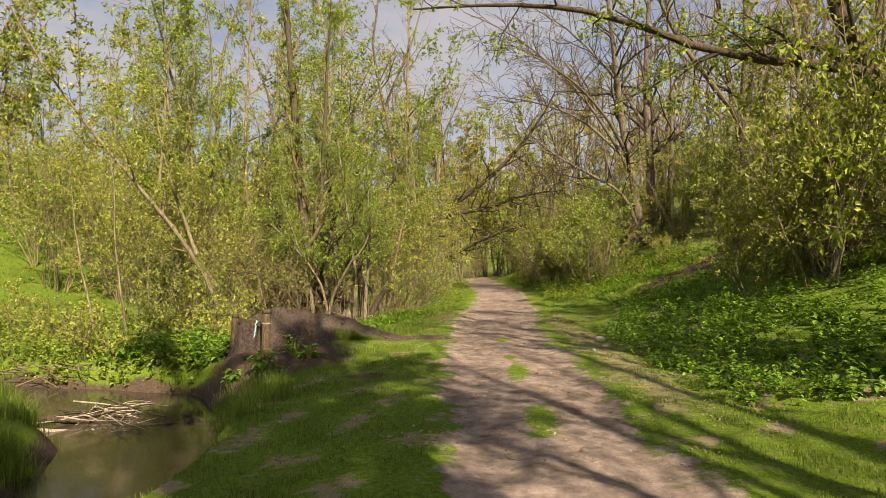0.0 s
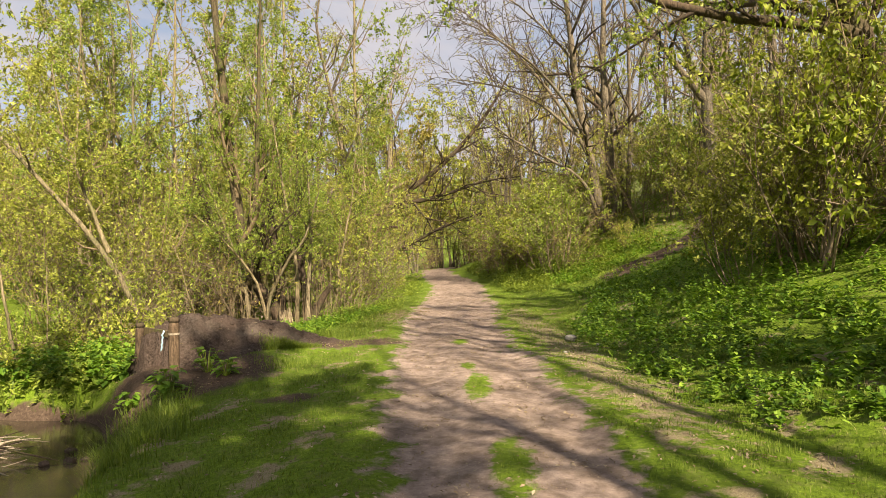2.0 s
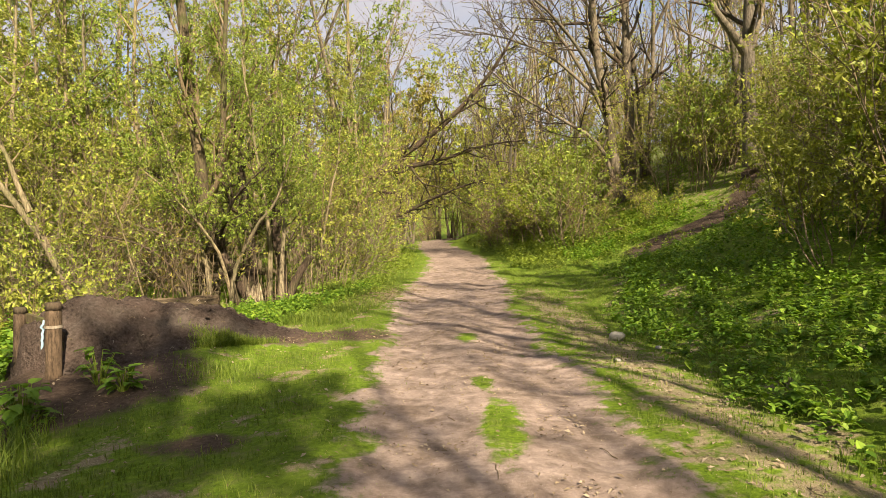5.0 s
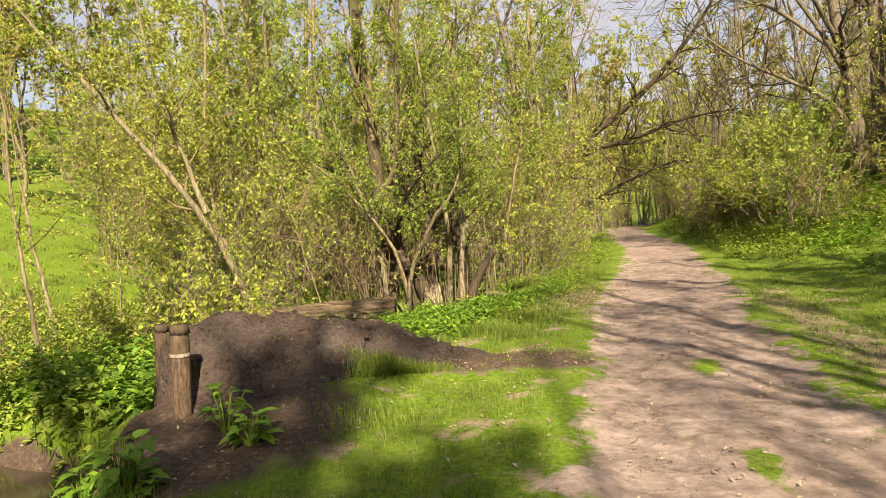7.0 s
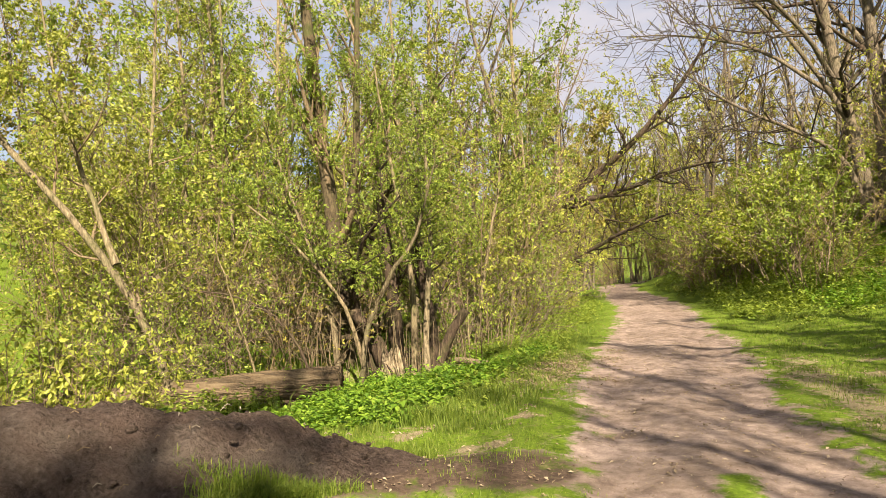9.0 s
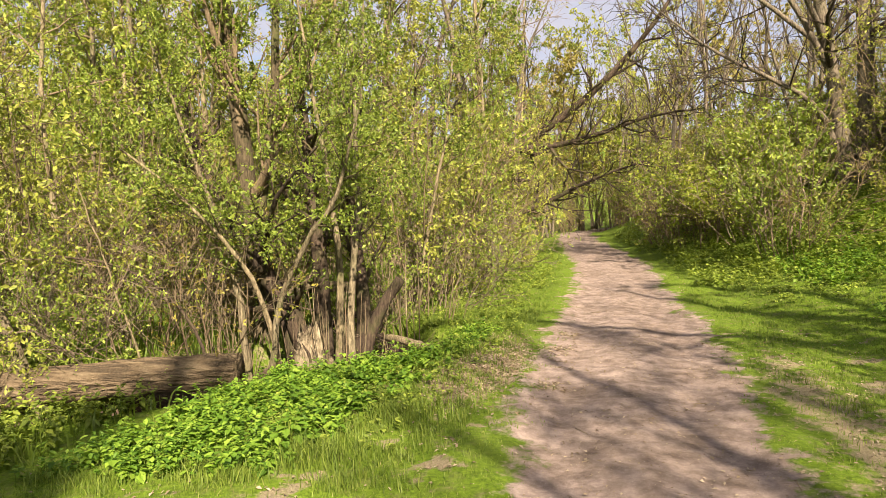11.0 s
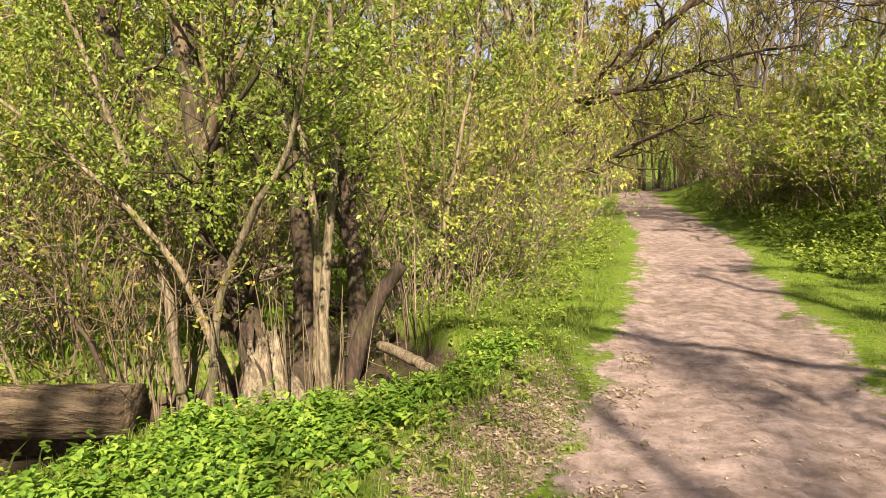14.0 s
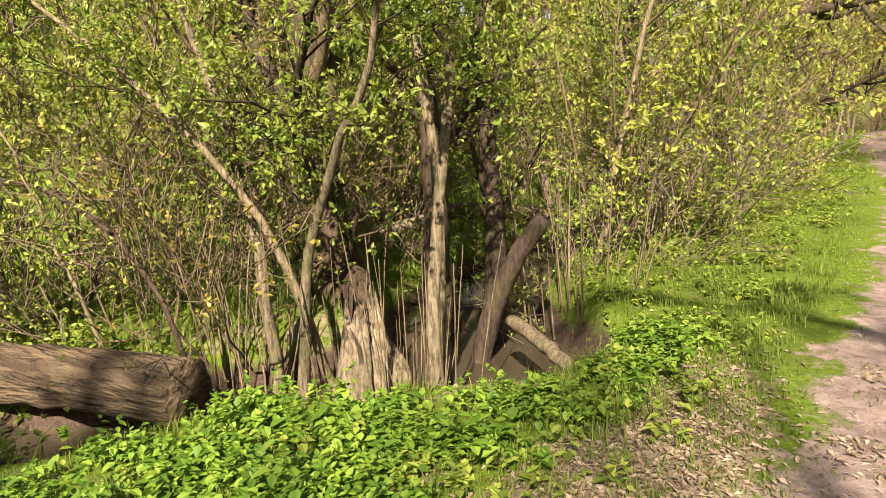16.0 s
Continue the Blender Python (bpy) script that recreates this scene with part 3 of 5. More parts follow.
bare_trees = [wood_tree(100 + k, 11 + k, 0.11, 700, M_leaf_catkin if k != 1 else M_leaf_yellow, M_bark_grey, M_bark_dark if k % 2 else M_twig_grey, (9, 7, 5), 0.12, 2 + k % 2, 0.008) for k in range(4)]
leafy_trees = [wood_tree(120 + k, 10 + 1.2 * k, 0.08, 4600, M_leaf_yellow if k < 2 else M_leaf_green, M_bark_pale, M_twig_brown, (15, 7, 5), 0.14, 1 + (k == 1), 0.006, 0.10, 0.34, 0.15) for k in range(3)]
far_trees = [wood_tree(140 + k, 10 + k, 0.07, 2000, (M_leaf_catkin, M_leaf_yellow, M_leaf_green)[k], M_bark_grey, M_twig_grey, (9, 5, 4), 0.12, 2, 0.016, 0.2) for k in range(3)]
# unseen trees behind the walk's start, added so their shade falls on verge and path
shade_trees = [wood_tree(150 + k, 11.0, 0.15, 14500, M_leaf_green, M_bark_grey, M_twig_grey, (14, 7, 4), 0.06, 2, 0.006, 0.125, 0.40, 0.38) for k in range(2)]
for ob in shade_trees:
    tagged(ob, "unseen broad tree in young leaf, added to shade the path", group="shade trees")
for ob in far_trees:
    tagged(ob, "distant woodland tree with a thin haze of new leaves", group="distant trees")
for ob in leafy_trees:
    tagged(ob, "slim young tree with sparse yellow-green spring leaves")


def clear_view(x, y):
    """Kept free: a lane through the thicket to the meadow, the path and its verges, the creek's open pool, the ramp, the walked line."""
    d = x - path_x(y)
    if 16 < y < 34 and abs(x + 0.3 + 0.628 * (y - 9.65)) < 1.0:
        return False
    if -3.3 < d < 2.7 or creek_edge(np.array(x), np.array(y)) < 0.35:
        return False
    return not (-9.5 < x < 0 and y < 10.5)


rngp = np.random.default_rng(7)
# thicket beyond the fallen log and along the far creek
def thicket_ok(x, y):
    return clear_view(x, y) and not (x < -5.8 and y < 15.5) and not (x < -8.5 and y < 3.3 + 1.15 * -x)


plant_copies(wil, spread_places(rngp, 11, (-8.5, -3.2, 17.6, 26), thicket_ok, 1.1)
             + spread_places(rngp, 16, (-14, -4.4, 31, 50), clear_view, 1.5) + [(-9.6, 13.6), (-7.9, 13.4), (6.3, 9.0), (7.6, 11.2)]
             + spread_places(rngp, 8, (-15, 9, 58, 66), lambda x, y: True, 1.6) + spread_places(rngp, 8, (-7, 3, 56, 60), lambda x, y: True, 1.0) + spread_places(rngp, 7, (-17, -8.5, 17, 26), thicket_ok, 1.8), rngp, 0.75, 1.25)
# the wooded bank
def bank_ok(x, y):
    d = x - path_x(y)
    trail = abs(y - side_trail(x)) < 1.3
    return d > (2.2 if y > 27 else 3.4 if y > 20 else max(4.8, 1.4 + 0.5 * (y - 1))) and not trail and not (4.0 < x < 8.2 and 18 < y < 26.6)


plant_copies(haw, spread_places(rngp, 13, (7, 15, 19.2, 30), bank_ok, 1.5) + spread_places(rngp, 30, (2.0, 13, 19.5, 54), lambda x, y: bank_ok(x, y) and x - path_x(y) < 9, 1.2)
             + spread_places(rngp, 14, (5.4, 12, 6.0, 15), bank_ok, 1.2) + spread_places(rngp, 4, (8, 16, -4, 6), bank_ok, 1.8), rngp, 0.7, 1.2)
plant_copies(twiggy, [(-6.2, 13.6), (-7.2, 15.0), (-3.3, 52.5), (-1.0, 55), (1.5, 55.5), (-6, 54)] + spread_places(rngp, 9, (1.4, 4.6, 26, 50), lambda x, y: x - path_x(y) > 2.2, 1.2) + spread_places(rngp, 10, (2.2, 10, 19, 50), bank_ok, 1.3) + spread_places(rngp, 6, (-9, 5, 54, 60), lambda x, y: abs(x - path_x(y)) > 1.2, 1.4) + spread_places(rngp, 3, (-6.3, -4, 12.9, 17), lambda x, y: creek_edge(np.array(x), np.array(y)) > 0.2, 1.0)
             + spread_places(rngp, 5, (5, 9, 7, 13), bank_ok, 1.2), rngp, 0.7, 1.15)
plant_copies(low, spread_places(rngp, 20, (1.2, 5.5, 20, 50), lambda x, y: x - path_x(y) > 2.3, 0.8) + spread_places(rngp, 16, (5, 12, 15, 26), lambda x, y: bank_ok(x + 1.5, y), 0.9) + spread_places(rngp, 20, (2.2, 8, 18, 40), lambda x, y: x - path_x(y) > 2.9 and bank_ok(x + 2.0, y), 0.8)
             + spread_places(rngp, 12, (-12, -5.5, 7.3, 11.8), lambda x, y: creek_edge(np.array(x), np.array(y)) > 0.3, 0.7)
             + spread_places(rngp, 9, (-6, -2.6, 17, 34), lambda x, y: creek_edge(np.array(x), np.array(y)) > 0.25 and x - path_x(y) < -2.9, 0.8), rngp, 0.6, 1.1)
plant_copies(bare_trees, spread_places(rngp, 34, (7, 26, 17, 55), lambda x, y: bank_ok(x, y) and x - path_x(y) > 6, 2.4)
             + spread_places(rngp, 9, (8.5, 26, 2, 17), bank_ok, 2.8) + [(4.2, 40), (2.2, 46), (-5.2, 48), (-7.4, 30.5), (6.0, 30), (-4.2, 52), (1.6, 51), (0.6, 61), (-1.6, 62)]
             # all but (5.6, 33.5) stand out of view, added for branch shadows on the path
             + [(5.9, 3.2), (6.4, 0.6), (5.2, 1.6), (5.6, 33.5), (4.9, -4.6), (5.8, -3.4), (6.8, -6.5), (8.8, -1.0), (5.4, -12.0), (9.5, -9.5)]
             + spread_places(rngp, 8, (-9, 6, 62, 85), lambda x, y: abs(x - path_x(y)) > 2.5, 2.5), rngp, 0.8, 1.15)
plant_copies(leafy_trees, spread_places(rngp, 14, (-12, -4.2, 16, 34), thicket_ok, 1.5) + spread_places(rngp, 12, (-20, -5, 34, 55), clear_view, 2.0)
             + spread_places(rngp, 5, (-19, -9.5, 12, 24), thicket_ok, 2.0) + [(-5.5, 33), (-4.6, 37), (-6.5, 41), (-4.2, 45), (-8.5, 36)] + spread_places(rngp, 9, (-20, -9, 17, 30), thicket_ok, 2.0) + [(-30, 26), (-27, 33), (-34, 36), (-38, 24), (-24, 22)]
             , rngp, 0.75, 1.15)
plant_copies(shade_trees, [(2.6, -4.2), (2.7, -6.0), (2.95, -8.3), (3.8, -10.2), (2.2, -7.2)], rngp, 0.9, 1.05)
plant_copies(far_trees, spread_places(rngp, 28, (-28, 26, 60, 80), lambda x, y: True, 2.2) + spread_places(rngp, 20, (-48, -22, 12, 58), lambda x, y: True, 2.8)
             + spread_places(rngp, 5, (20, 36, 10, 58), lambda x, y: True, 3.0), rngp, 0.8, 1.3)

plant_copies(far_trees, spread_places(rngp, 11, (-12, 10, 54, 68), lambda x, y: abs(x - path_x(y)) > 1.6, 2.2), rngp, 1.2, 1.5, (0, 1, 2))
plant_copies(far_trees, spread_places(rngp, 19, (-46, -24, 14, 36), lambda x, y: True, 2.2) + [(-3.7, 46), (-2.4, 58), (-5.2, 51), (0.3, 60), (2.4, 55)], rngp, 1.15, 1.45, (0, 1, 2))
plant_copies([bare_trees[0], leafy_trees[0], leafy_trees[2], bare_trees[2]], spread_places(rngp, 18, (-15, -5.2, 27, 44), clear_view, 1.9), rngp, 1.3, 1.65, (0, 1, 2, 3))
plant_copies([twiggy[0], wil[1], twiggy[1], wil[0]], spread_places(rngp, 10, (0.2, 4.5, 46, 56), lambda x, y: x - path_x(y) > 2.2, 1.2)
             + spread_places(rngp, 12, (-9.5, -5, 42, 56), lambda x, y: x - path_x(y) < -2.2, 1.2), rngp, 1.0, 1.5, (0, 1, 2, 3))
plant_copies(arching, [(-6.4, 13.2), (-7.4, 13.0), (-8.4, 13.2), (-6.6, 14.6), (-3.1, 17.9), (-3.2, 19.8), (-3.4, 22.0), (-4.4, 17.2)], rngp, 0.8, 1.15)
plant_copies([wil[0], wil[3]], [(-16, 18.5), (-19, 22), (-22, 25.5), (-17.5, 24), (-24, 29), (-20, 27), (-14, 19.5), (-26, 33)], rngp, 1.1, 1.6, (0, 1))
# unseen trees on the near bank, added to throw blotchy shade across the path
plant_copies([leafy_trees[0], bare_trees[1]], [(5.4, 2.2), (6.2, 1.0)], rngp, 0.95, 1.15, (0, 1))
plant_copies([haw[0], twiggy[0], haw[1], twiggy[1]], spread_places(rngp, 24, (1.4, 6, 24, 42), lambda x, y: bank_ok(x, y) or (y > 26 and x - path_x(y) > 2.2), 1.0), rngp, 0.7, 1.1, (0, 1, 2, 3))
plant_copies(far_trees, [(-34, 22), (-38, 27), (-42, 31), (-36, 18), (-44, 24), (-47, 36), (-31, 28), (-30, 20), (-40, 22)], rngp, 1.1, 1.5, (0, 1, 2))
plant_copies(bare_trees, [(2.6, 38.6), (-6.0, 46), (7.5, 31), (5.2, 44)], rngp, 1.1, 1.3, (0, 1, 2, 3))

plant_copies([haw[2], wil[0]], [(7.4, 24.0), (8.4, 26.4), (9.8, 24.2), (10.6, 26.2), (11.6, 22.6), (7.3, 28.2), (9.4, 29), (12.6, 25), (8.0, 22.6), (10.4, 20.6), (5.2, 28.5), (8.6, 24.6), (9.2, 22.6), (11, 24.4)], rngp, 0.7, 1.0, (0, 1))
plant_copies([haw[2]], [(5.4, 9.3), (6.1, 10.4), (6.5, 8.7), (6.2, 12.0), (7.4, 10.2)], rngp, 0.65, 0.9, (0,))

# twin-stemmed tree on the bank
make_tree("twin_tree", 5, "large twin-stemmed grey tree on the bank with bare arching branches", "tree",
          [([(6.15, 26, 2.0), (5.92, 26, 4.3), (5.5, 26, 6.2), (5.2, 25.8, 8.1), (5.0, 25.5, 9.8), (4.6, 25, 12.5), (4.4, 24.6, 15)], 0.21, 0.05),
           ([(6.5, 26, 2.0), (6.6, 26, 4.3), (6.45, 26, 6.4), (6.4, 26.1, 8.1), (6.35, 26.2, 9.8), (6.6, 26.4, 13), (6.7, 26.6, 16)], 0.23, 0.05),
           ([(6.1, 25.9, 2.2), (5.5, 25.8, 4.3), (4.1, 25.5, 5.1), (2.6, 25.2, 5.8), (0.9, 24.8, 7.2)], 0.09, 0.02),
           ([(5.5, 26, 6.1), (4.6, 24.8, 7.4), (3.4, 24, 8.6), (1.8, 23.2, 9.6), (0.2, 22.5, 10.2)], 0.08, 0.015),
           ([(5.7, 26, 5.2), (4.4, 25.6, 7.6), (2.6, 25, 9.6), (0.5, 24.4, 11.2), (-1.5, 24, 12.0)], 0.08, 0.015),
           ([(6.4, 26.1, 7.2), (5.0, 26.8, 10), (3.0, 27.5, 12.4), (0.8, 28, 14)], 0.08, 0.015),
           ([(5.6, 26, 5.8), (3.7, 26.8, 7.9), (1.6, 27.8, 9.0), (-0.6, 28.8, 9.6)], 0.075, 0.015)],
          (18, 9, 6), leaves=3600, leaf=0.07, leaf_mat=M_leaf_catkin, bark=M_bark_grey, twig=M_bark_dark, rise=0.05, main_len=4.8, dens=10, sides=12, rmin=0.012, wig=0.2)
make_tree("leaning_willow", 6, "old dark willow leaning over the path with two crooked limbs", "tree",
          [([(-7.6, 29, -0.4), (-6.6, 29.6, 0.9), (-5.3, 30, 2.3), (-3.5, 30, 3.85), (-1.5, 30, 5.1), (-0.3, 30, 5.8), (0.6, 30, 7.1), (1.9, 30, 8.4), (2.6, 30, 10)], 0.25, 0.04),
           ([(-3.5, 30, 3.85), (-1.7, 30, 3.95), (0.2, 30, 4.5), (1.5, 30, 4.9), (3.0, 30, 5.0)], 0.13, 0.025),
           ([(-6.2, 30.2, 0.2), (-4.9, 30, 0.95), (-4.1, 30, 1.2), (-2.4, 30, 1.85), (-0.6, 30, 2.8), (1.1, 30, 3.3)], 0.15, 0.03)],
          (20, 8, 5), leaves=4000, leaf=0.08, leaf_mat=M_leaf_yellow, bark=M_bark_dark, twig=M_bark_dark, rise=0.14, main_len=3.4, dens=10, rmin=0.012, wig=0.2, first=0.15)
make_tree("slope_tree", 8, "tall grey tree on the slope above the side trail", "tree",
          [([(9.05, 21, 3.0), (8.9, 21, 5.5), (8.8, 21, 6.7), (8.95, 21, 8), (9.1, 21.3, 11), (9.0, 21.5, 15)], 0.24, 0.05),
           ([(8.82, 21, 6.4), (8.1, 20.8, 7.3), (7.3, 20.5, 8.1), (5.9, 20, 10), (5.2, 19.6, 12)], 0.13, 0.03)],
          (10, 6, 5), leaves=900, leaf=0.08, leaf_mat=M_leaf_catkin, bark=M_bark_grey, twig=M_bark_dark, main_len=4.0, dens=9, rmin=0.009, wig=0.2)
make_tree("overhanging_tree", 9, "dark bank tree with a long limb arching over the path", "tree",
          [([(8.6, 9.4, 1.6), (8.1, 9.2, 3.3), (7.5, 9, 4.6), (7.0, 9, 5.1), (6.7, 9, 5.8), (6.4, 9, 7.0), (6.0, 8.6, 10)], 0.22, 0.06),
           ([(7.4, 9, 4.8), (6.6, 9, 5.05), (5.6, 9, 5.1), (4.7, 9, 5.23), (3.8, 9, 5.6), (2.8, 9, 6.05), (1.7, 9, 6.35), (0.1, 9, 6.45), (-1.2, 9, 6.4)], 0.10, 0.018),
           ([(7.1, 9.1, 5.0), (6.6, 10.5, 6.0), (6.1, 13, 6.7), (5.1, 14, 6.6), (4.3, 14, 5.9), (3.2, 14, 5.5)], 0.09, 0.015)],
          (9, 6, 4), leaves=5200, leaf=0.085, leaf_mat=M_leaf_green, bark=M_bark_dark, twig=M_bark_dark, rise=0.03, main_len=2.8, first=0.08, dens=10, rmin=0.006, wig=0.2)
make_tree("leaning_tree", 10, "slender pale-barked tree leaning over the creek with sparse leaves", "tree",
          [([(-6.35, 12.2, -1.0), (-6.5, 12.05, 0.0), (-7.05, 11.6, 1.65), (-7.6, 11.2, 2.5), (-8.3, 10.8, 3.5), (-9.2, 10.4, 4.7), (-9.9, 10.0, 5.8), (-10.5, 9.7, 7.2)], 0.07, 0.018),
           ([(-7.0, 11.6, 1.6), (-7.4, 11.5, 2.7), (-7.8, 11.4, 4.0), (-8.0, 11.3, 5.6)], 0.045, 0.01)],
          (12, 6, 4), leaves=9500, leaf=0.06, leaf_mat=M_leaf_yellow, bark=M_bark_pale, twig=M_twig_brown, main_len=2.2, rise=0.1, first=0.18, dens=12)
make_tree("tall_tree", 11, "tall leafy poplar-like tree rising out of the willow clump", "tree",
          [([(-5.3, 15.2, -0.4), (-5.4, 15.2, 2), (-5.6, 15, 4.1), (-5.9, 14.9, 8.0), (-6.0, 14.9, 11), (-6.1, 14.9, 13.5)], 0.16, 0.03),
           ([(-5.4, 15.2, 1.2), (-5.0, 15.3, 3.2), (-4.9, 15.3, 6), (-4.7, 15.2, 9.5)], 0.09, 0.02)],
          (20, 6, 5), leaves=22000, leaf=0.06, leaf_mat=M_leaf_green, bark=M_bark_moss, twig=M_twig_brown, rise=0.2, main_len=2.8, spread=(20, 50), first=0.15, dens=12)

# the coppiced clump with its torn stump
make_tree("willow_clump", 12, "many-stemmed coppiced willow clump at the creek with fresh leaves", "tree",
          [([(-4.75, 13.9, -1.2), (-4.82, 13.9, 0.4), (-4.98, 13.9, 1.1), (-5.4, 13.8, 2.4), (-5.9, 13.6, 4.0)], 0.062, 0.015),
           ([(-4.5, 13.95, -1.2), (-4.28, 13.9, 0.5), (-4.02, 13.85, 0.95), (-3.8, 13.8, 1.35), (-3.3, 13.7, 1.75), (-2.9, 13.5, 2.9)], 0.058, 0.014),
           ([(-3.45, 14.4, -1.0), (-3.5, 14.5, 0.25), (-3.45, 14.6, 1.15), (-3.4, 14.7, 2.1), (-3.5, 14.8, 4.2)], 0.066, 0.015),
           ([(-3.7, 17.8, -1.1), (-3.42, 17.9, 0.6), (-3.25, 18, 1.8), (-3.0, 18, 2.8), (-2.8, 18, 4.6)], 0.055, 0.012),
           ([(-4.3, 14.3, -1.2), (-4.5, 13.7, 0.9), (-5.2, 13.0, 2.0), (-5.8, 12.6, 2.6)], 0.05, 0.012),
           ([(-4.0, 15.2, -1.2), (-3.9, 15.2, 1.2), (-4.2, 15.1, 3.0), (-4.4, 14.9, 5.0)], 0.07, 0.014)],
          (13, 6, 4), leaves=21000, leaf=0.055, leaf_mat=M_leaf_green, bark=M_bark_pale, twig=M_bark_moss, rise=0.1, main_len=1.9, first=0.42, dens=14, wig=0.2)


make_tree("old_willow", 14, "thick dark old willow with crooked trunks standing in the creek", "tree",
          [([(-4.05, 14.45, -1.2), (-4.6, 14.7, 0.3), (-5.25, 14.9, 1.1), (-5.9, 15.0, 2.0), (-6.6, 15.0, 3.6)], 0.17, 0.05),
           ([(-4.6, 16, -1.0), (-4.75, 16.2, 1.2), (-4.95, 16.3, 2.5), (-5.2, 16.3, 5.2)], 0.17, 0.03),
           ([(-4.0, 16.1, -1.0), (-3.95, 16.2, 0.3), (-4.2, 16.4, 1.3), (-4.35, 16.5, 2.4), (-4.2, 16.6, 4.4)], 0.14, 0.025),
           ([(-4.8, 14.8, 0.5), (-4.7, 14.3, 1.3), (-4.2, 13.9, 2.0), (-3.5, 13.6, 2.5)], 0.06, 0.014)],
          (12, 6, 5), leaves=6000, leaf=0.06, leaf_mat=M_leaf_green, bark=M_bark_dark, twig=M_bark_dark, rise=0.05, main_len=2.0, first=0.2, dens=12, wig=0.22, rmin=0.005)


def blob(rng, rx, ry, rz, bump=0.12, n=16, mseg=9):
    sh = Shape()
    ph, th = np.linspace(0.02, math.pi - 0.02, mseg), np.arange(n) * 2 * math.pi / n
    k = rng.normal(size=(6, 3)) * 2.2
    v = []
    for p in ph:
        for a in th:
            d = np.array((math.sin(p) * math.cos(a), math.sin(p) * math.sin(a), math.cos(p)))
            s = 1 + bump * np.sin(k @ d + np.arange(6)).mean() * 2 + rng.normal(0, bump * 0.12)
            v.append(d * s * (rx, ry, rz))
    i, j = np.meshgrid(np.arange(mseg - 1), np.arange(n), indexing="ij")
    jj = (j + 1) % n
    sh.add(v, [np.stack([i * n + j, (i + 1) * n + j, (i + 1) * n + jj, i * n + jj], -1).reshape(-1, 4), np.arange(n)[None, :], (np.arange(n) + (mseg - 1) * n)[None, ::-1]])
    return sh


def stump(m):
    rng = np.random.default_rng(3)
    e = base_empty("torn_stump", m, "old torn willow stump with pale splintered wood", "stump")
    sh = Shape()
    n = 18
    a = np.arange(n) * 2 * math.pi / n
    rows = []
    for k, (z, r) in enumerate(((-0.4, 0.36), (0.0, 0.26), (0.13, 0.21), (0.26, 0.17), (0.34, 0.12))):
        rr = r * (1 + 0.2 * np.sin(3 * a + 1) + 0.13 * np.sin(5 * a + 0.4 * k) + rng.normal(0, 0.11, n))
        zz = z + (0.25 * np.abs(np.sin(2.5 * a + 0.7)) + rng.uniform(-0.12, 0.15, n) if k == 4 else 0)
        rows.append(np.stack([np.cos(a) * rr - 0.25 * max(z, 0), np.sin(a) * rr, np.zeros(n) + zz], 1))
    rows.append(rows[-1] * (0.45, 0.45, 1) - (0.1, 0, 0.28))
    v = np.concatenate(rows)
    i, j = np.meshgrid(np.arange(5), np.arange(n), indexing="ij")
    jj = (j + 1) % n
    sh.add(v, [np.stack([i * n + j, i * n + jj, (i + 1) * n + jj, (i + 1) * n + j], -1).reshape(-1, 4), (np.arange(n) + 5 * n)[None]])
    piece("wood", sh, M_torn, e)
    for q in range(14):
        an, hh = rng.uniform(0, 6.28), rng.uniform(0.12, 0.42)
        s = Shape()
        c0 = np.array((math.cos(an), math.sin(an), 0)) * 0.19
        s.tube([tuple(c0 * 1.15 + (0, 0, -0.1)), tuple(c0 * 0.9 + (-0.06, 0, hh * 0.6)), tuple(c0 * 0.85 + (-0.16, rng.normal(0, 0.03), hh))], np.array((0.035, 0.026, 0.004)) * rng.uniform(0.6, 1.3), 4)
        piece("splinter", s, M_torn if q % 3 else M_bark_dark, e, smooth=False)
    bk = Shape()
    bk.tube(bend([(-0.05, 0.16, -0.3), (-0.2, 0.2, 0.2), (-0.5, 0.3, 0.75), (-0.9, 0.4, 1.2)], 10), np.linspace(0.17, 0.11, 10)[:, None] * (1 + rng.normal(0, 0.08, (10, 9))), 9, True)
    piece("bark_slab", bk, M_bark_dark, e, "dark mossy leaning stem")
    return e


stump(Matrix.Translation((-3.95, 14.25, -0.48)))


def stick_thing(name, pts, r0, r1, mat, label, category, sides=9, rough=0.05, seed=1, cap=True, n=12):
    rng = np.random.default_rng(seed)
    sh = Shape()
    sh.tube(bend(pts, n, 0.006, rng), np.linspace(r0, r1, n)[:, None] * (1 + rng.normal(0, rough, (n, sides))), sides, cap)
    return tagged(piece(name, sh, mat), label, category)


stick_thing("leaning_stub", [(-3.82, 15.48, -1.2), (-3.6, 15.55, -0.2), (-3.4, 15.6, 0.2), (-3.12, 15.65, 0.62)], 0.115, 0.08, M_bark_dark, "thick broken willow stub leaning over the creek", "stump", 10)
stick_thing("fallen_branch", [(-3.2, 15.2, -0.22), (-2.8, 14.9, -0.2), (-2.3, 14.5, -0.22)], 0.062, 0.055, M_bark_pale, "short pale cut branch lying on the creek bank", "branch", 9)

stick_thing("fallen_log", [(-9.4, 18.2, -0.1), (-7.6, 18.6, 0.0), (-5.9, 19.2, 0.08), (-4.6, 19.9, -0.1)], 0.17, 0.11, M_bark_moss, "grey fallen trunk lying across the meadow behind the clump", "log", 10)
stick_thing("fallen_log", [(-6.6, 15.9, -0.25), (-6.0, 16.6, 0.1), (-5.5, 17.3, 0.28)], 0.12, 0.07, M_bark_pale, "pale broken trunk propped behind the willow clump", "log", 9, seed=4)

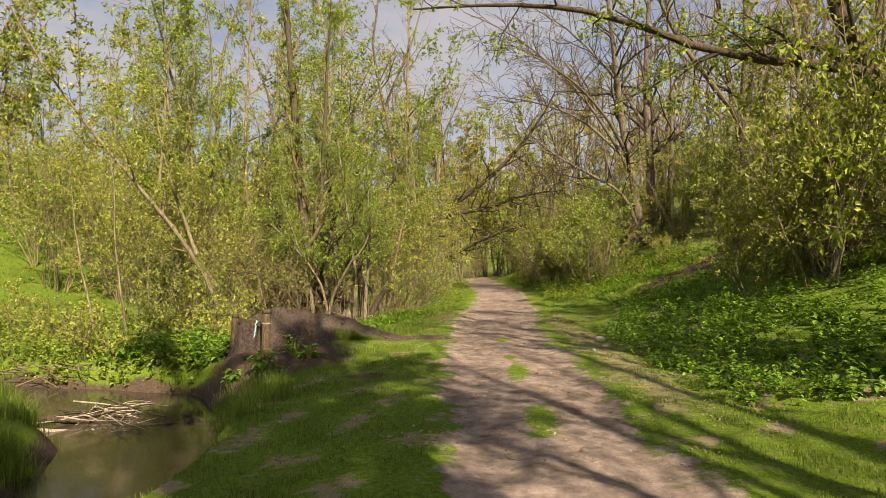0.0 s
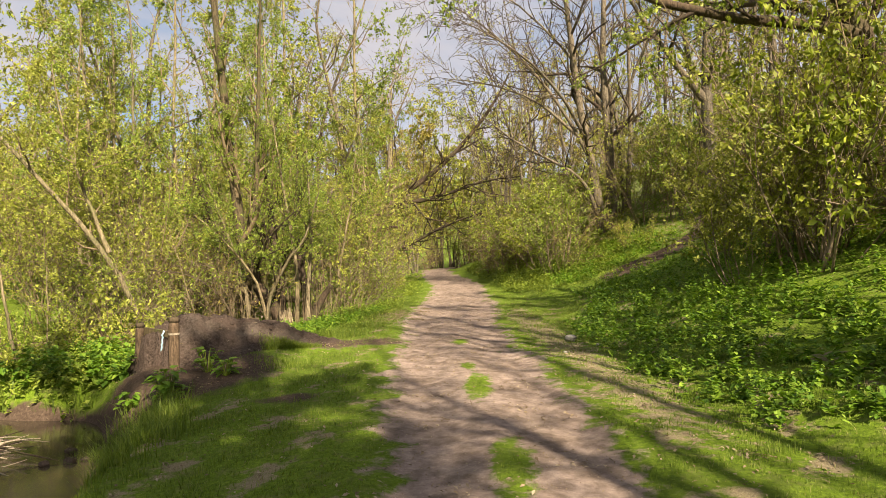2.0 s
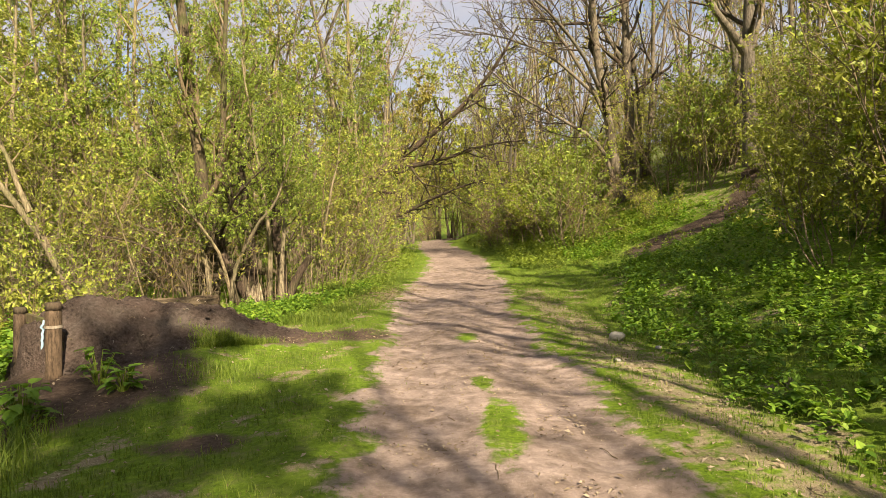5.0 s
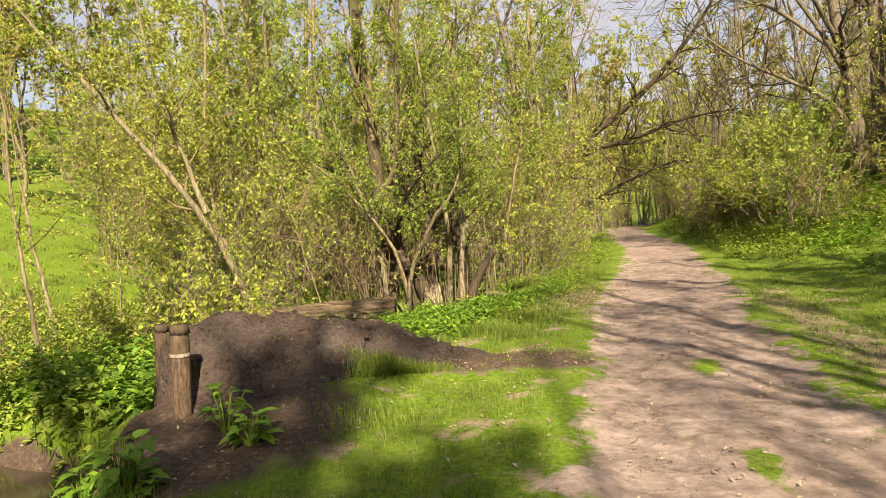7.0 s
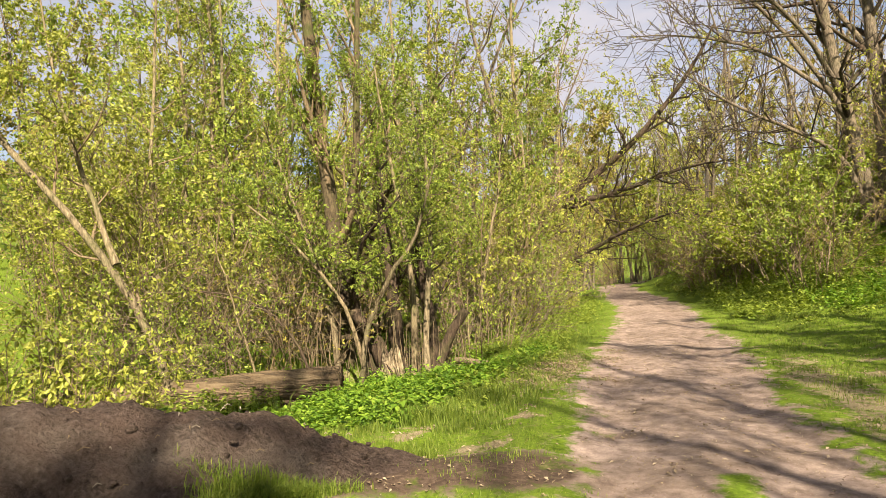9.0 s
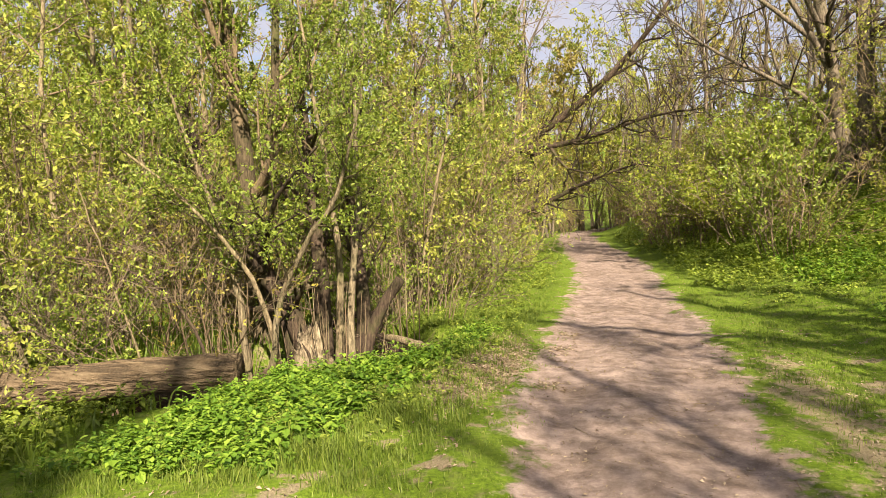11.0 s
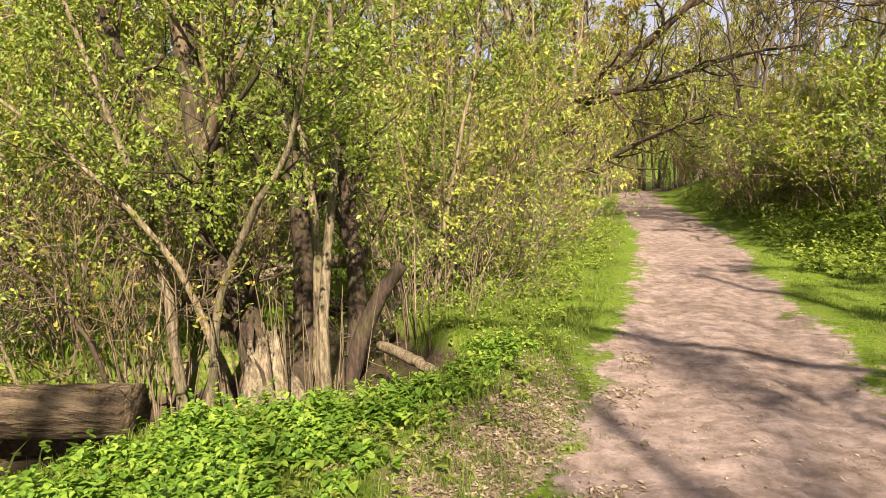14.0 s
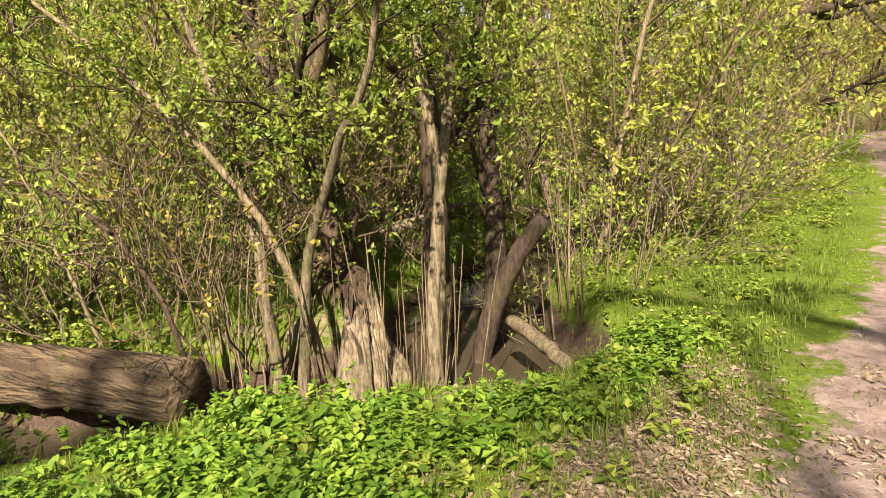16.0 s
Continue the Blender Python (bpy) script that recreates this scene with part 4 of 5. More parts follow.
stick_thing("dead_branch", [(-6.6, 12.5, 1.2), (-6.36, 12.6, 1.19), (-5.68, 12.8, 1.05), (-5.22, 13.0, 0.63), (-4.92, 13.1, 0.18), (-4.76, 13.2, -0.9)], 0.012, 0.026, M_bark_dark, "thin dark dead branch arching out of the creek bank", "branch", 7, seed=9)

rk = np.random.default_rng(19)
for cx0, cy0, nn, rr in ((-3.62, 14.35, 44, 0.3), (-4.25, 14.3, 16, 0.3), (-3.2, 16.6, 20, 0.5), (-4.9, 13.6, 26, 0.45), (-3.1, 19.5, 20, 0.7)):
    sk = base_empty("sucker_shoots", Matrix.Translation((cx0, cy0, float(height(cx0, cy0)))), "cluster of straight dry sucker shoots around the clump", "shoots", "sucker shoots")
    for k in range(nn):
        s = Shape()
        o = rk.normal(0, rr, 2) * 0.6
        h = rk.uniform(0.5, 1.9)
        s.tube(bend([(o[0], o[1], -0.25), (o[0] * 1.2, o[1] * 1.2, h * 0.5), (o[0] * 1.5 + rk.normal(0, 0.08), o[1] * 1.5 + rk.normal(0, 0.08), h)], 5), np.linspace(0.011, 0.004, 5) * rk.uniform(0.6, 1.5), 4)
        piece("shoot", s, M_twig_brown if k % 3 else M_bark_pale, sk)

# fallen log across the creek
log = base_empty("fallen_log", Matrix(), "long barkless fallen tree trunk lying on the bank", "log")
rl = np.random.default_rng(15)
sh = Shape()
ll = bend([(-4.15, 12.7, -0.17), (-5.2, 12.47, -0.22), (-6.6, 12.15, -0.34), (-8.0, 11.75, -0.48), (-9.2, 11.35, -0.55)], 30, 0.006, rl)
prof = np.linspace(0.215, 0.245, 30)[:, None] * (1 + 0.05 * np.sin(np.arange(20) * 1.9)[None] + rl.normal(0, 0.02, (30, 20)))
sh.tube(ll, prof, 20, True)
piece("trunk", sh, M_log, log)
for k in range(26):
    t = rl.uniform(0, 27)
    i = int(t)
    a = rl.uniform(0, 6.28)
    s = Shape()
    span = rl.integers(2, 6)
    idx = np.arange(i, min(i + span, 30))
    if len(idx) < 2:
        continue
    p = ll[idx] + np.array((0.15 * math.cos(a), math.cos(a), math.sin(a))) * 0.205
    s.tube(p, np.full(len(idx), 0.011) * rl.uniform(0.6, 1.5), 4)
    piece("bark_strip", s, M_bark_moss if k % 3 else M_bark_dark, log)

# ---- ramp of earth with its posts and boards ----
AX, AY = -0.656, -0.755
RX0, RY0, RLEN = -1.5, 8.9, 3.05


def ramp_top(u, w):
    """Height of the ramp at u along it (0 start, 1 lip) and w metres to the side."""
    top = 0.63 * (1 - (1 - np.clip(u / 0.82, 0, 1)) ** 1.2) * smooth01(u / 0.12 + 0.3) * (1 - 0.22 * smooth01((u - 0.85) / 0.15))
    fall = np.where(w > -0.25, np.clip((w + 0.05) / (0.88 - 0.12 * u), 0, 1), np.clip((-w - 0.55) / 0.9, 0, 1))
    return top * (1 - smooth01(fall) * 0.85 - 0.15 * fall)


mound = base_empty("earth_ramp", Matrix(), "low ramp of dug brown earth held by boards and posts", "ramp")
sh = Shape()
nu, nw = 80, 72
uu, ww = np.meshgrid(np.linspace(-0.05, 1.0, nu), np.linspace(-1.5, 1.25, nw), indexing="ij")
mx = RX0 + AX * uu * RLEN - AY * ww
my = RY0 + AY * uu * RLEN + AX * ww
lump = 0.06 * ripple(mx, my, 0.6, 21) + 0.045 * ripple(mx, my, 0.2, 22) + 0.02 * ripple(mx, my, 0.1, 24)
mz = height(mx, my) - 0.03 + ramp_top(uu, ww) + lump * np.clip(ramp_top(uu, ww) * 6, 0.2, 1)
lip = 0.10 * ripple(mx, my, 0.3, 23)
mx[-1] += AX * lip[-1]
my[-1] += AY * lip[-1]
low_x, low_y = mx[-1] + AX * 0.10, my[-1] + AY * 0.10
v = np.concatenate([np.stack([mx, my, mz], -1).reshape(-1, 3), np.stack([low_x, low_y, height(low_x, low_y) - 0.3], -1)])
i, j = np.meshgrid(np.arange(nu), np.arange(nw - 1), indexing="ij")
a = (i * nw + j).reshape(-1)
sh.add(v, np.stack([a, a + nw, a + nw + 1, a + 1], -1))
piece("earth", sh, M_earth, mound)
rc = np.random.default_rng(31)
for k in range(130):
    u, w = rc.uniform(0.1, 0.98), rc.uniform(-1.1, 1.1)
    x, y = RX0 + AX * u * RLEN - AY * w, RY0 + AY * u * RLEN + AX * w
    s = rc.uniform(0.008, 0.024)
    c = piece("clod", blob(rc, s * 1.2, s, s * 0.8, 0.3, 7, 5), M_earth, mound)
    c.location = (x, y, float(height(x, y)) - 0.03 + float(ramp_top(np.array(u), np.array(w))) + 0.005)
for k in range(90):
    u, w, an, ln = rc.uniform(0.15, 0.97), rc.uniform(-0.6, 1.0), rc.uniform(0, 6.28), rc.uniform(0.02, 0.07)
    x, y = RX0 + AX * u * RLEN - AY * w, RY0 + AY * u * RLEN + AX * w
    z = float(height(x, y)) - 0.02 + float(ramp_top(np.array(u), np.array(w)))
    s = Shape()
    s.tube([(0, 0, 0.0), (math.cos(an) * ln * 0.5, math.sin(an) * ln * 0.5, 0.012), (math.cos(an) * ln, math.sin(an) * ln, -0.004)], np.array((0.003, 0.004, 0.002)), 4)
    piece("root_bit", s, M_drift if k % 2 else M_twig_brown, mound).location = (x, y, z + 0.012)
for k in range(5):
    s = Shape()
    z0, th = 0.0 + 0.095 * k, 0.085
    p, q = np.array((-3.15 + rc.normal(0, 0.02), 6.42 + rc.normal(0, 0.015))), np.array((-3.95 + rc.normal(0, 0.03), 7.12 + rc.normal(0, 0.015)))
    nrm = np.array((AX, AY)) * 0.02
    v = [(*(e0 + sg * nrm), z) for e0 in (p, q) for z in (z0, z0 + th) for sg in (-1, 1)]
    s.add(v, np.array([[0, 1, 3, 2], [4, 6, 7, 5], [0, 4, 5, 1], [2, 3, 7, 6], [1, 5, 7, 3], [0, 2, 6, 4]]))
    piece("board", s, M_post if k % 2 else M_bark_moss, mound, "dark weathered board", smooth=False)


def post(x, y, top, r, seed, label):
    rng = np.random.default_rng(seed)
    g = float(height(x, y))
    e = base_empty("wooden_post", Matrix.Translation((x, y, g)), label, "post", "ramp posts")
    n, s = 9, 12
    sh = Shape()
    z = np.linspace(-0.25, top - g, n)
    rad = r * (1 + rng.normal(0, 0.03, (n, s)))
    rad[-1] *= 0.86
    lean = np.stack([0.02 * z, 0.01 * z, z], 1)
    sh.tube(lean, rad, s, True)
    piece("shaft", sh, M_post, e)
    cap = Shape()
    cap.tube([(0.02 * z[-1], 0.01 * z[-1], z[-1] - 0.05), (0.02 * z[-1], 0.01 * z[-1], z[-1] + 0.012)], np.array([[r * 1.05], [r * 0.95]]) * (1 + rng.normal(0, 0.06, (2, s))), s, True)
    piece("worn_head", cap, M_bark_dark, e, "dark splayed post head")
    return e


p1 = post(-3.08, 6.2, 0.66, 0.068, 41, "brown weathered round post with a splayed dark head")
band = Shape()
band.tube([(0.008, 0.004, 0.44), (0.008, 0.004, 0.465)], np.full((2, 1), 0.073), 14)
piece("wire_band", band, M_drift, p1, "pale wire band")
post(-3.95, 6.98, 0.52, 0.06, 42, "grey weathered round post behind the earth ramp")
stick_thing("plastic_strip", [(-3.42, 6.55, 0.12), (-3.38, 6.5, 0.3), (-3.33, 6.46, 0.47)], 0.014, 0.012, M_blue, "pale blue plastic strip hanging beside the post", "strip", 4, 0.02)

# ---- stones and creek debris ----
rs = np.random.default_rng(51)
for x, y, s in ((2.28, 8.05, 0.095), (2.62, 7.6, 0.035), (2.05, 6.9, 0.03)):
    o = tagged(piece("field_stone", blob(rs, s, s * 0.8, s * 0.62, 0.16, 14, 9), M_stone), "pale grey stone lying in the grass by the path" if s > 0.08 else "small pale stone by the path", "stone")
    o.location = (x, y, float(height(x, y)) + s * 0.5)
for k in range(12):
    s = rs.uniform(0.03, 0.08)
    x, y = -3.2 + rs.uniform(-0.7, 0.6), 5.2 + rs.uniform(-0.8, 0.8)
    o = tagged(piece("bank_stone", blob(rs, s, s * 0.8, s * 0.55, 0.2, 11, 7), M_earth), "dark muddy stone at the water's edge", "stone", "bank stones")
    o.location = (x, y, max(float(height(x, y)), WATER_Z) + 0.02)
drift = base_empty("driftwood_pile", Matrix.Translation((-4.85, 4.95, WATER_Z)), "tangled pile of bleached sticks caught in the creek", "driftwood")
rd = np.random.default_rng(61)
for k in range(46):
    s = Shape()
    ln, a = rd.uniform(0.5, 1.5) * (1.25 if k < 10 else 0.8), rd.normal(0.35, 0.55)
    c = np.array((rd.normal(0, 0.33), rd.normal(0, 0.28), rd.uniform(-0.03, 0.16)))
    d = np.array((math.cos(a), math.sin(a), rd.normal(0.03, 0.12))) * ln / 2
    r = rd.uniform(0.008, 0.02) * (2.6 if k < 3 else 1)
    s.tube(bend([c - d, c + rd.normal(0, 0.05, 3), c + d], 7), np.linspace(r, r * 0.4, 7), 5, True)
    piece("stick", s, M_drift if k % 4 else M_bark_dark, drift)
for cx0, cy0, nn, nm in ((-7.0, 7.0, 26, "brush_heap"), (-9.6, 8.2, 22, "brush_heap"), (-6.3, 11.2, 24, "brush_heap"), (-7.4, 17.4, 30, "brush_heap")):
    hp = base_empty(nm, Matrix.Translation((cx0, cy0, float(height(cx0, cy0)))), "heap of dry grey brushwood on the creek bank", "brushwood", "brush heaps")
    for k in range(nn):
        s = Shape()
        ln, a = rd.uniform(0.5, 1.6), rd.uniform(0, 6.28)
        c = np.array((rd.normal(0, 0.7), rd.normal(0, 0.22), rd.uniform(0.0, 0.22)))
        d = np.array((math.cos(a), 0.5 * math.sin(a), rd.normal(0, 0.2))) * ln / 2
        s.tube(bend([c - d, c + rd.normal(0, 0.06, 3), c + d], 6), np.linspace(0.014, 0.005, 6), 4, True)
        piece("stick", s, M_twig_brown if k % 3 else M_twig_grey, hp)

# thin saplings at the creek
for k, (pts, r) in enumerate((([(-6.35, 7.9, -0.5), (-6.55, 7.9, 0.4), (-6.7, 7.9, 1.4), (-6.8, 7.9, 2.9), (-6.9, 7.9, 4.2)], 0.03),
                              ([(-8.4, 9.8, -0.5), (-8.6, 9.8, 0.5), (-8.78, 9.8, 1.2), (-8.98, 9.8, 2.5), (-9.1, 9.8, 4.0)], 0.035),
                              ([(-12.4, 11.5, -0.4), (-12.5, 11.5, 0.8), (-12.7, 11.4, 2.4), (-12.6, 11.4, 4.2)], 0.03),
                              ([(-7.3, 9.9, -0.4), (-7.25, 9.9, 0.6), (-7.3, 9.9, 2.0)], 0.018),
                              ([(-5.6, 12.95, -0.4), (-5.75, 12.8, 0.3), (-5.9, 12.6, 1.2), (-6.1, 12.4, 2.2)], 0.02))):
    make_tree("sapling", 80 + k, "thin pale sapling on the creek bank with tiny new leaves", "sapling", [(pts, r, 0.006)], (10, 5), leaves=420, leaf=0.05,
              leaf_mat=M_leaf_yellow, bark=M_bark_pale, twig=M_twig_brown, main_len=1.3, first=0.3, sides=6, group="saplings", rise=0.12)


# ---- low plants ----
def herb_patch(name, label, seed, places, tall, leaf, mat, per=12, kind="stuff"):
    """Upright herbs with pairs of broad pointed leaves."""
    rng = np.random.default_rng(seed)
    sh = Shape()
    x, y = places[:, 0], places[:, 1]
    z = height(x, y)
    n = len(x)
    hgt = tall * rng.uniform(0.3, 1.0, n) * np.where(rng.uniform(0, 1, n) < 0.12, 1.7, 1.0)
    big = np.clip(np.exp(rng.normal(0, 0.28, n)), 0.6, 1.25)[:, None]
    t = rng.uniform(0.2, 1.0, (n, per))
    a = rng.uniform(0, 6.283, (n, per))
    tilt = rng.normal(0, 0.28, (n, 2))
    px = x[:, None] + tilt[:, :1] * hgt[:, None] * t
    py = y[:, None] + tilt[:, 1:] * hgt[:, None] * t
    pz = z[:, None] + hgt[:, None] * t
    p = np.stack([px, py, pz], -1).reshape(-1, 3)
    d = unit(np.stack([np.cos(a), np.sin(a), rng.normal(-0.05, 0.5, a.shape)], -1).reshape(-1, 3))
    side = unit(np.cross(d, (0, 0, 1.0)))
    up = np.cross(side, d)
    s = (leaf * big * rng.uniform(0.5, 1.25, (n, per)) * (1.15 - 0.5 * t)).reshape(-1, 1)
    v = np.stack([p, p + d * s * 0.3 + side * s * 0.36 + up * s * 0.07, p + d * s * 0.68 + side * s * 0.26 + up * s * 0.03, p + d * s - up * s * 0.12,
                  p + d * s * 0.68 - side * s * 0.26 + up * s * 0.03, p + d * s * 0.3 - side * s * 0.36 + up * s * 0.07], 1).reshape(-1, 3)
    k = np.arange(len(p))[:, None] * 6
    sh.add(v, [k + np.array((0, 1, 2, 3)), k + np.array((0, 3, 4, 5))])
    return tagged(piece(name, sh, mat, smooth=False), label, "plants", kind=kind)


def random_places(rng, n, box, weight):
    out = []
    while sum(map(len, out)) < n:
        x, y = rng.uniform(box[0], box[1], 20000), rng.uniform(box[2], box[3], 20000)
        keep = rng.uniform(0, 1, 20000) < weight(x, y)
        out.append(np.stack([x[keep], y[keep]], 1))
    return np.concatenate(out)[:n]


rg = np.random.default_rng(77)


def nettle_right(x, y):
    d = x - path_x(y)
    edge = 1.75 + 0.25 * ripple(x, y, 2.0, 31) + 1.2 * smooth01((y - 9) / 4) + 1.0 * smooth01((3.5 - y) / 3)
    trail = smooth01((np.abs(y - side_trail(x)) - 0.7) / 0.6)
    return smooth01((d - edge) / 0.5) * smooth01((d < 7.5) * 1.0) * np.clip(0.5 + 1.0 * ripple(x, y, 1.0, 32), 0.05, 1) * trail * np.where(d > 4.5, 0.45, 1.0)


herb_patch("nettle_patch", "dense patch of fresh green nettles along the path", 201, random_places(rg, 4000, (2, 10, 2.5, 24), nettle_right), 0.27, 0.078, M_nettle, 10)


def nettle_left(x, y):
    e = creek_edge(x, y)
    d = x - path_x(y)
    m = smooth01(1 - ((x + 2.95 - 0.12 * (y - 12)) / 1.3) ** 2) * smooth01((y - 9.7) / 0.8) * smooth01((15.5 - y) / 1.0)
    return m * smooth01((e - 0.15) / 0.2) * np.clip(0.35 + 1.1 * ripple(x, y, 0.9, 33), 0, 1) * (np.hypot(x + 3.0, (y - 14.35) * 0.9) > 0.95)


herb_patch("nettle_patch", "patch of bright green nettles in front of the clump", 202, random_places(rg, 1900, (-5, -1.2, 9.2, 17), nettle_left), 0.20, 0.07, M_nettle, 10)

herb_patch("broad_herbs", "broad-leaved fresh green herbs among the nettles", 207, random_places(rg, 420, (-5, -1.2, 9.4, 17), nettle_left), 0.24, 0.075, M_nettle, 9)


def verge_herbs(x, y):
    d = x - path_x(y)
    left = smooth01((-d - 1.35) / 0.5) * smooth01((4.2 + d) / 0.6) * smooth01((y - 9.8) / 1.5)
    right = smooth01((d - 1.9) / 0.8) * smooth01((y - 16.5) / 1.5) * (d < 6)
    return np.maximum(left, right) * smooth01((creek_edge(x, y) - 0.15) / 0.2) * (np.hypot(x + 3.0, (y - 14.35) * 0.9) > 0.95) * np.clip(0.45 + 1.1 * ripple(x, y, 1.0, 36) + 0.5 * ripple(x, y, 0.4, 37), 0, 1)


herb_patch("low_herbs", "low bright yellow-green herbs mixed into the verge", 205, random_places(rg, 5200, (-5, 6, 9.8, 36), verge_herbs), 0.15, 0.06, M_leaf_green, 8)


def slope_herbs(x, y):
    d = x - path_x(y)
    return smooth01((d - 1.45 - 0.3 * ripple(x, y, 2, 38)) / 0.5) * smooth01((7.5 - d) / 2) * np.clip(0.5 + ripple(x, y, 1.4, 39), 0.1, 1)


herb_patch("slope_herbs", "fresh green herbs covering the slope above the path", 206, random_places(rg, 3600, (0, 9, 20, 42), slope_herbs), 0.42, 0.10, M_leaf_green, 9)


def creek_herbs(x, y):
    e = creek_edge(x, y)
    return smooth01((e + 0.02) / 0.2) * smooth01((3.2 - e) / 1.5) * (x < -4.6) * (y > 6.3) * (0.6 + 0.4 * ripple(x, y, 1.3, 34))


herb_patch("bank_herbs", "mixed leafy herbs growing thick on the creek bank", 203, random_places(rg, 3300, (-14, -4.6, 6.3, 13), creek_herbs), 0.42, 0.08, M_leaf_green, 11)
herb_patch("bank_herbs", "dark green ivy-like herbs behind the posts", 204, random_places(rg, 330, (-6.3, -3.5, 6.4, 9.4), lambda x, y: smooth01((creek_edge(x, y) - 0.2) / 0.3) * (x + 4.1 < 0)), 0.5, 0.12, M_nettle, 12)
leaf_mesh = None
for k, (x, y, s, nl) in enumerate(((-2.75, 5.3, 0.34, 80), (-2.25, 5.85, 0.2, 34), (-3.3, 5.5, 0.2, 36), (-2.55, 6.0, 0.3, 30), (-2.3, 10.4, 0.22, 30))):
    plant = base_empty("broadleaf_plant", at_ground(x, y, 0, 1, 0.0), "leafy green broad-leaved plant growing on bare earth", "plant", "broadleaf plants")
    if leaf_mesh is None:
        one = Shape()
        one.add([(0, 0, 0), (0.33, 0, -0.02), (0.66, 0, -0.05), (1, 0, -0.16), (0.08, 0.24, 0.05), (0.33, 0.38, 0.08), (0.66, 0.28, 0.03), (0.08, -0.24, 0.05), (0.33, -0.38, 0.08), (0.66, -0.28, 0.03)],
                [np.array([[0, 1, 5, 4], [1, 2, 6, 5], [0, 7, 8, 1], [1, 8, 9, 2]]), np.array([[2, 3, 6], [2, 9, 3]])])
        leaf_mesh = one.mesh("leaf", M_nettle, False)
    stalks = Shape()
    for q in range(nl):
        a, t = rg.uniform(0, 6.28), rg.uniform(0.15, 1)
        o = np.array((math.cos(a), math.sin(a), 0)) * s * 0.5 * rg.uniform(0.2, 1)
        o[2] = s * t
        stalks.tube([(o[0] * 0.2, o[1] * 0.2, -0.02), (o[0] * 0.6, o[1] * 0.6, o[2] * 0.6), tuple(o)], np.array((0.005, 0.004, 0.003)), 4)
        lf = new("leaf", leaf_mesh)
        lf.parent = plant
        z = 0.105 * rg.uniform(0.6, 1.25)
        lf.matrix_basis = Matrix.Translation(o) @ Matrix.Rotation(a + rg.normal(0, 0.5), 4, "Z") @ Matrix.Rotation(rg.uniform(-0.35, 0.6), 4, "Y") @ Matrix.Scale(z, 4)
    piece("stalk", stalks, M_leaf_green, plant)


def grass_blades(name, label, seed, places, tall, width, mat, lean=0.45, lift=0.0):
    rng = np.random.default_rng(seed)
    x, y = places[:, 0], places[:, 1]
    n = len(x)
    base = np.stack([x, y, height(x, y) - 0.01 + lift], 1)
    tall = tall * np.clip((np.abs(x - path_x(y)) - 0.45) / 1.0, 0.4, 1)
    h = tall * rng.uniform(0.4, 1.25, n)[:, None] if np.isscalar(tall) else (tall * rng.uniform(0.5, 1.2, n))[:, None]
    a = rng.uniform(0, 6.283, n)
    side = np.stack([np.cos(a), np.sin(a), 0 * a], 1)
    fall = np.stack([-np.sin(a), np.cos(a), 0 * a], 1) * rng.normal(0, lean, n)[:, None]
    w = width * rng.uniform(0.6, 1.4, n)[:, None]
    mid = base + (fall * 0.35 + (0, 0, 0.6)) * h
    tip = base + (fall * 1.0 + (0, 0, 0.95)) * h
    v = np.stack([base - side * w, base + side * w, mid + side * w * 0.75, mid - side * w * 0.75, tip], 1).reshape(-1, 3)
    k = np.arange(n)[:, None] * 5
    sh = Shape()
    sh.add(v, [k + np.array((0, 1, 2, 3)), k + np.array((3, 2, 4))])
    return tagged(piece(name, sh, mat, smooth=False), label, "grass", kind="stuff")


def grass_weight(x, y):
    bare = np.maximum(bare_mask(x, y), mud_mask(x, y) * 0.95)
    lit = litter_mask(x, y)
    ramp_u, ramp_w = ((x - RX0) * AX + (y - RY0) * AY) / RLEN, -(x - RX0) * AY + (y - RY0) * AX
    ramp_near = 1 - smooth01((ramp_top(ramp_u, ramp_w) - 0.02) / 0.1) * (ramp_u > 0) * (ramp_u < 1.05)
    patch = np.clip(0.58 + 0.95 * ripple(x, y, 1.3, 41) + 0.4 * ripple(x, y, 0.45, 42), 0.06, 1)
    return np.clip(1 - 1.15 * bare, 0, 1) * np.clip(1 - 0.85 * lit, 0, 1) * patch * ramp_near * (creek_edge(x, y) > 0.02)


pl = random_places(rg, 75000, (-4.4, 4.2, -0.5, 13), grass_weight)
grass_blades("grass", "short fresh green grass on the verges", 301, pl, 0.028 + 0.05 * np.clip(0.4 + 1.2 * ripple(pl[:, 0], pl[:, 1], 0.9, 43), 0, 1.5), 0.0028, M_grass)
pl = random_places(rg, 46000, (-4.2, 5.0, 12, 28), grass_weight)
grass_blades("grass", "bright green grass along the far path", 302, pl, 0.03 + 0.05 * np.clip(0.5 + ripple(pl[:, 0], pl[:, 1], 1.4, 44), 0, 1.5), 0.004, M_grass)
pl = random_places(rg, 11000, (-4.3, -1.0, 9.6, 17.5), lambda x, y: grass_weight(x, y) * np.clip(0.3 + 1.3 * ripple(x, y, 0.8, 47), 0, 1))
grass_blades("grass", "longer rough grass between the path and the clump", 305, pl, 0.11, 0.0036, M_grass, 0.7)
pl = random_places(rg, 16000, (-24, -4.5, 5, 30), lambda x, y: (creek_edge(x, y) > 0.1) * smooth01((5.5 - creek_edge(x, y)) / 3.5) * (0.6 + 0.4 * ripple(x, y, 2, 45)))
grass_blades("grass", "lush meadow grass beyond the creek", 303, pl, 0.22, 0.011, M_grass)

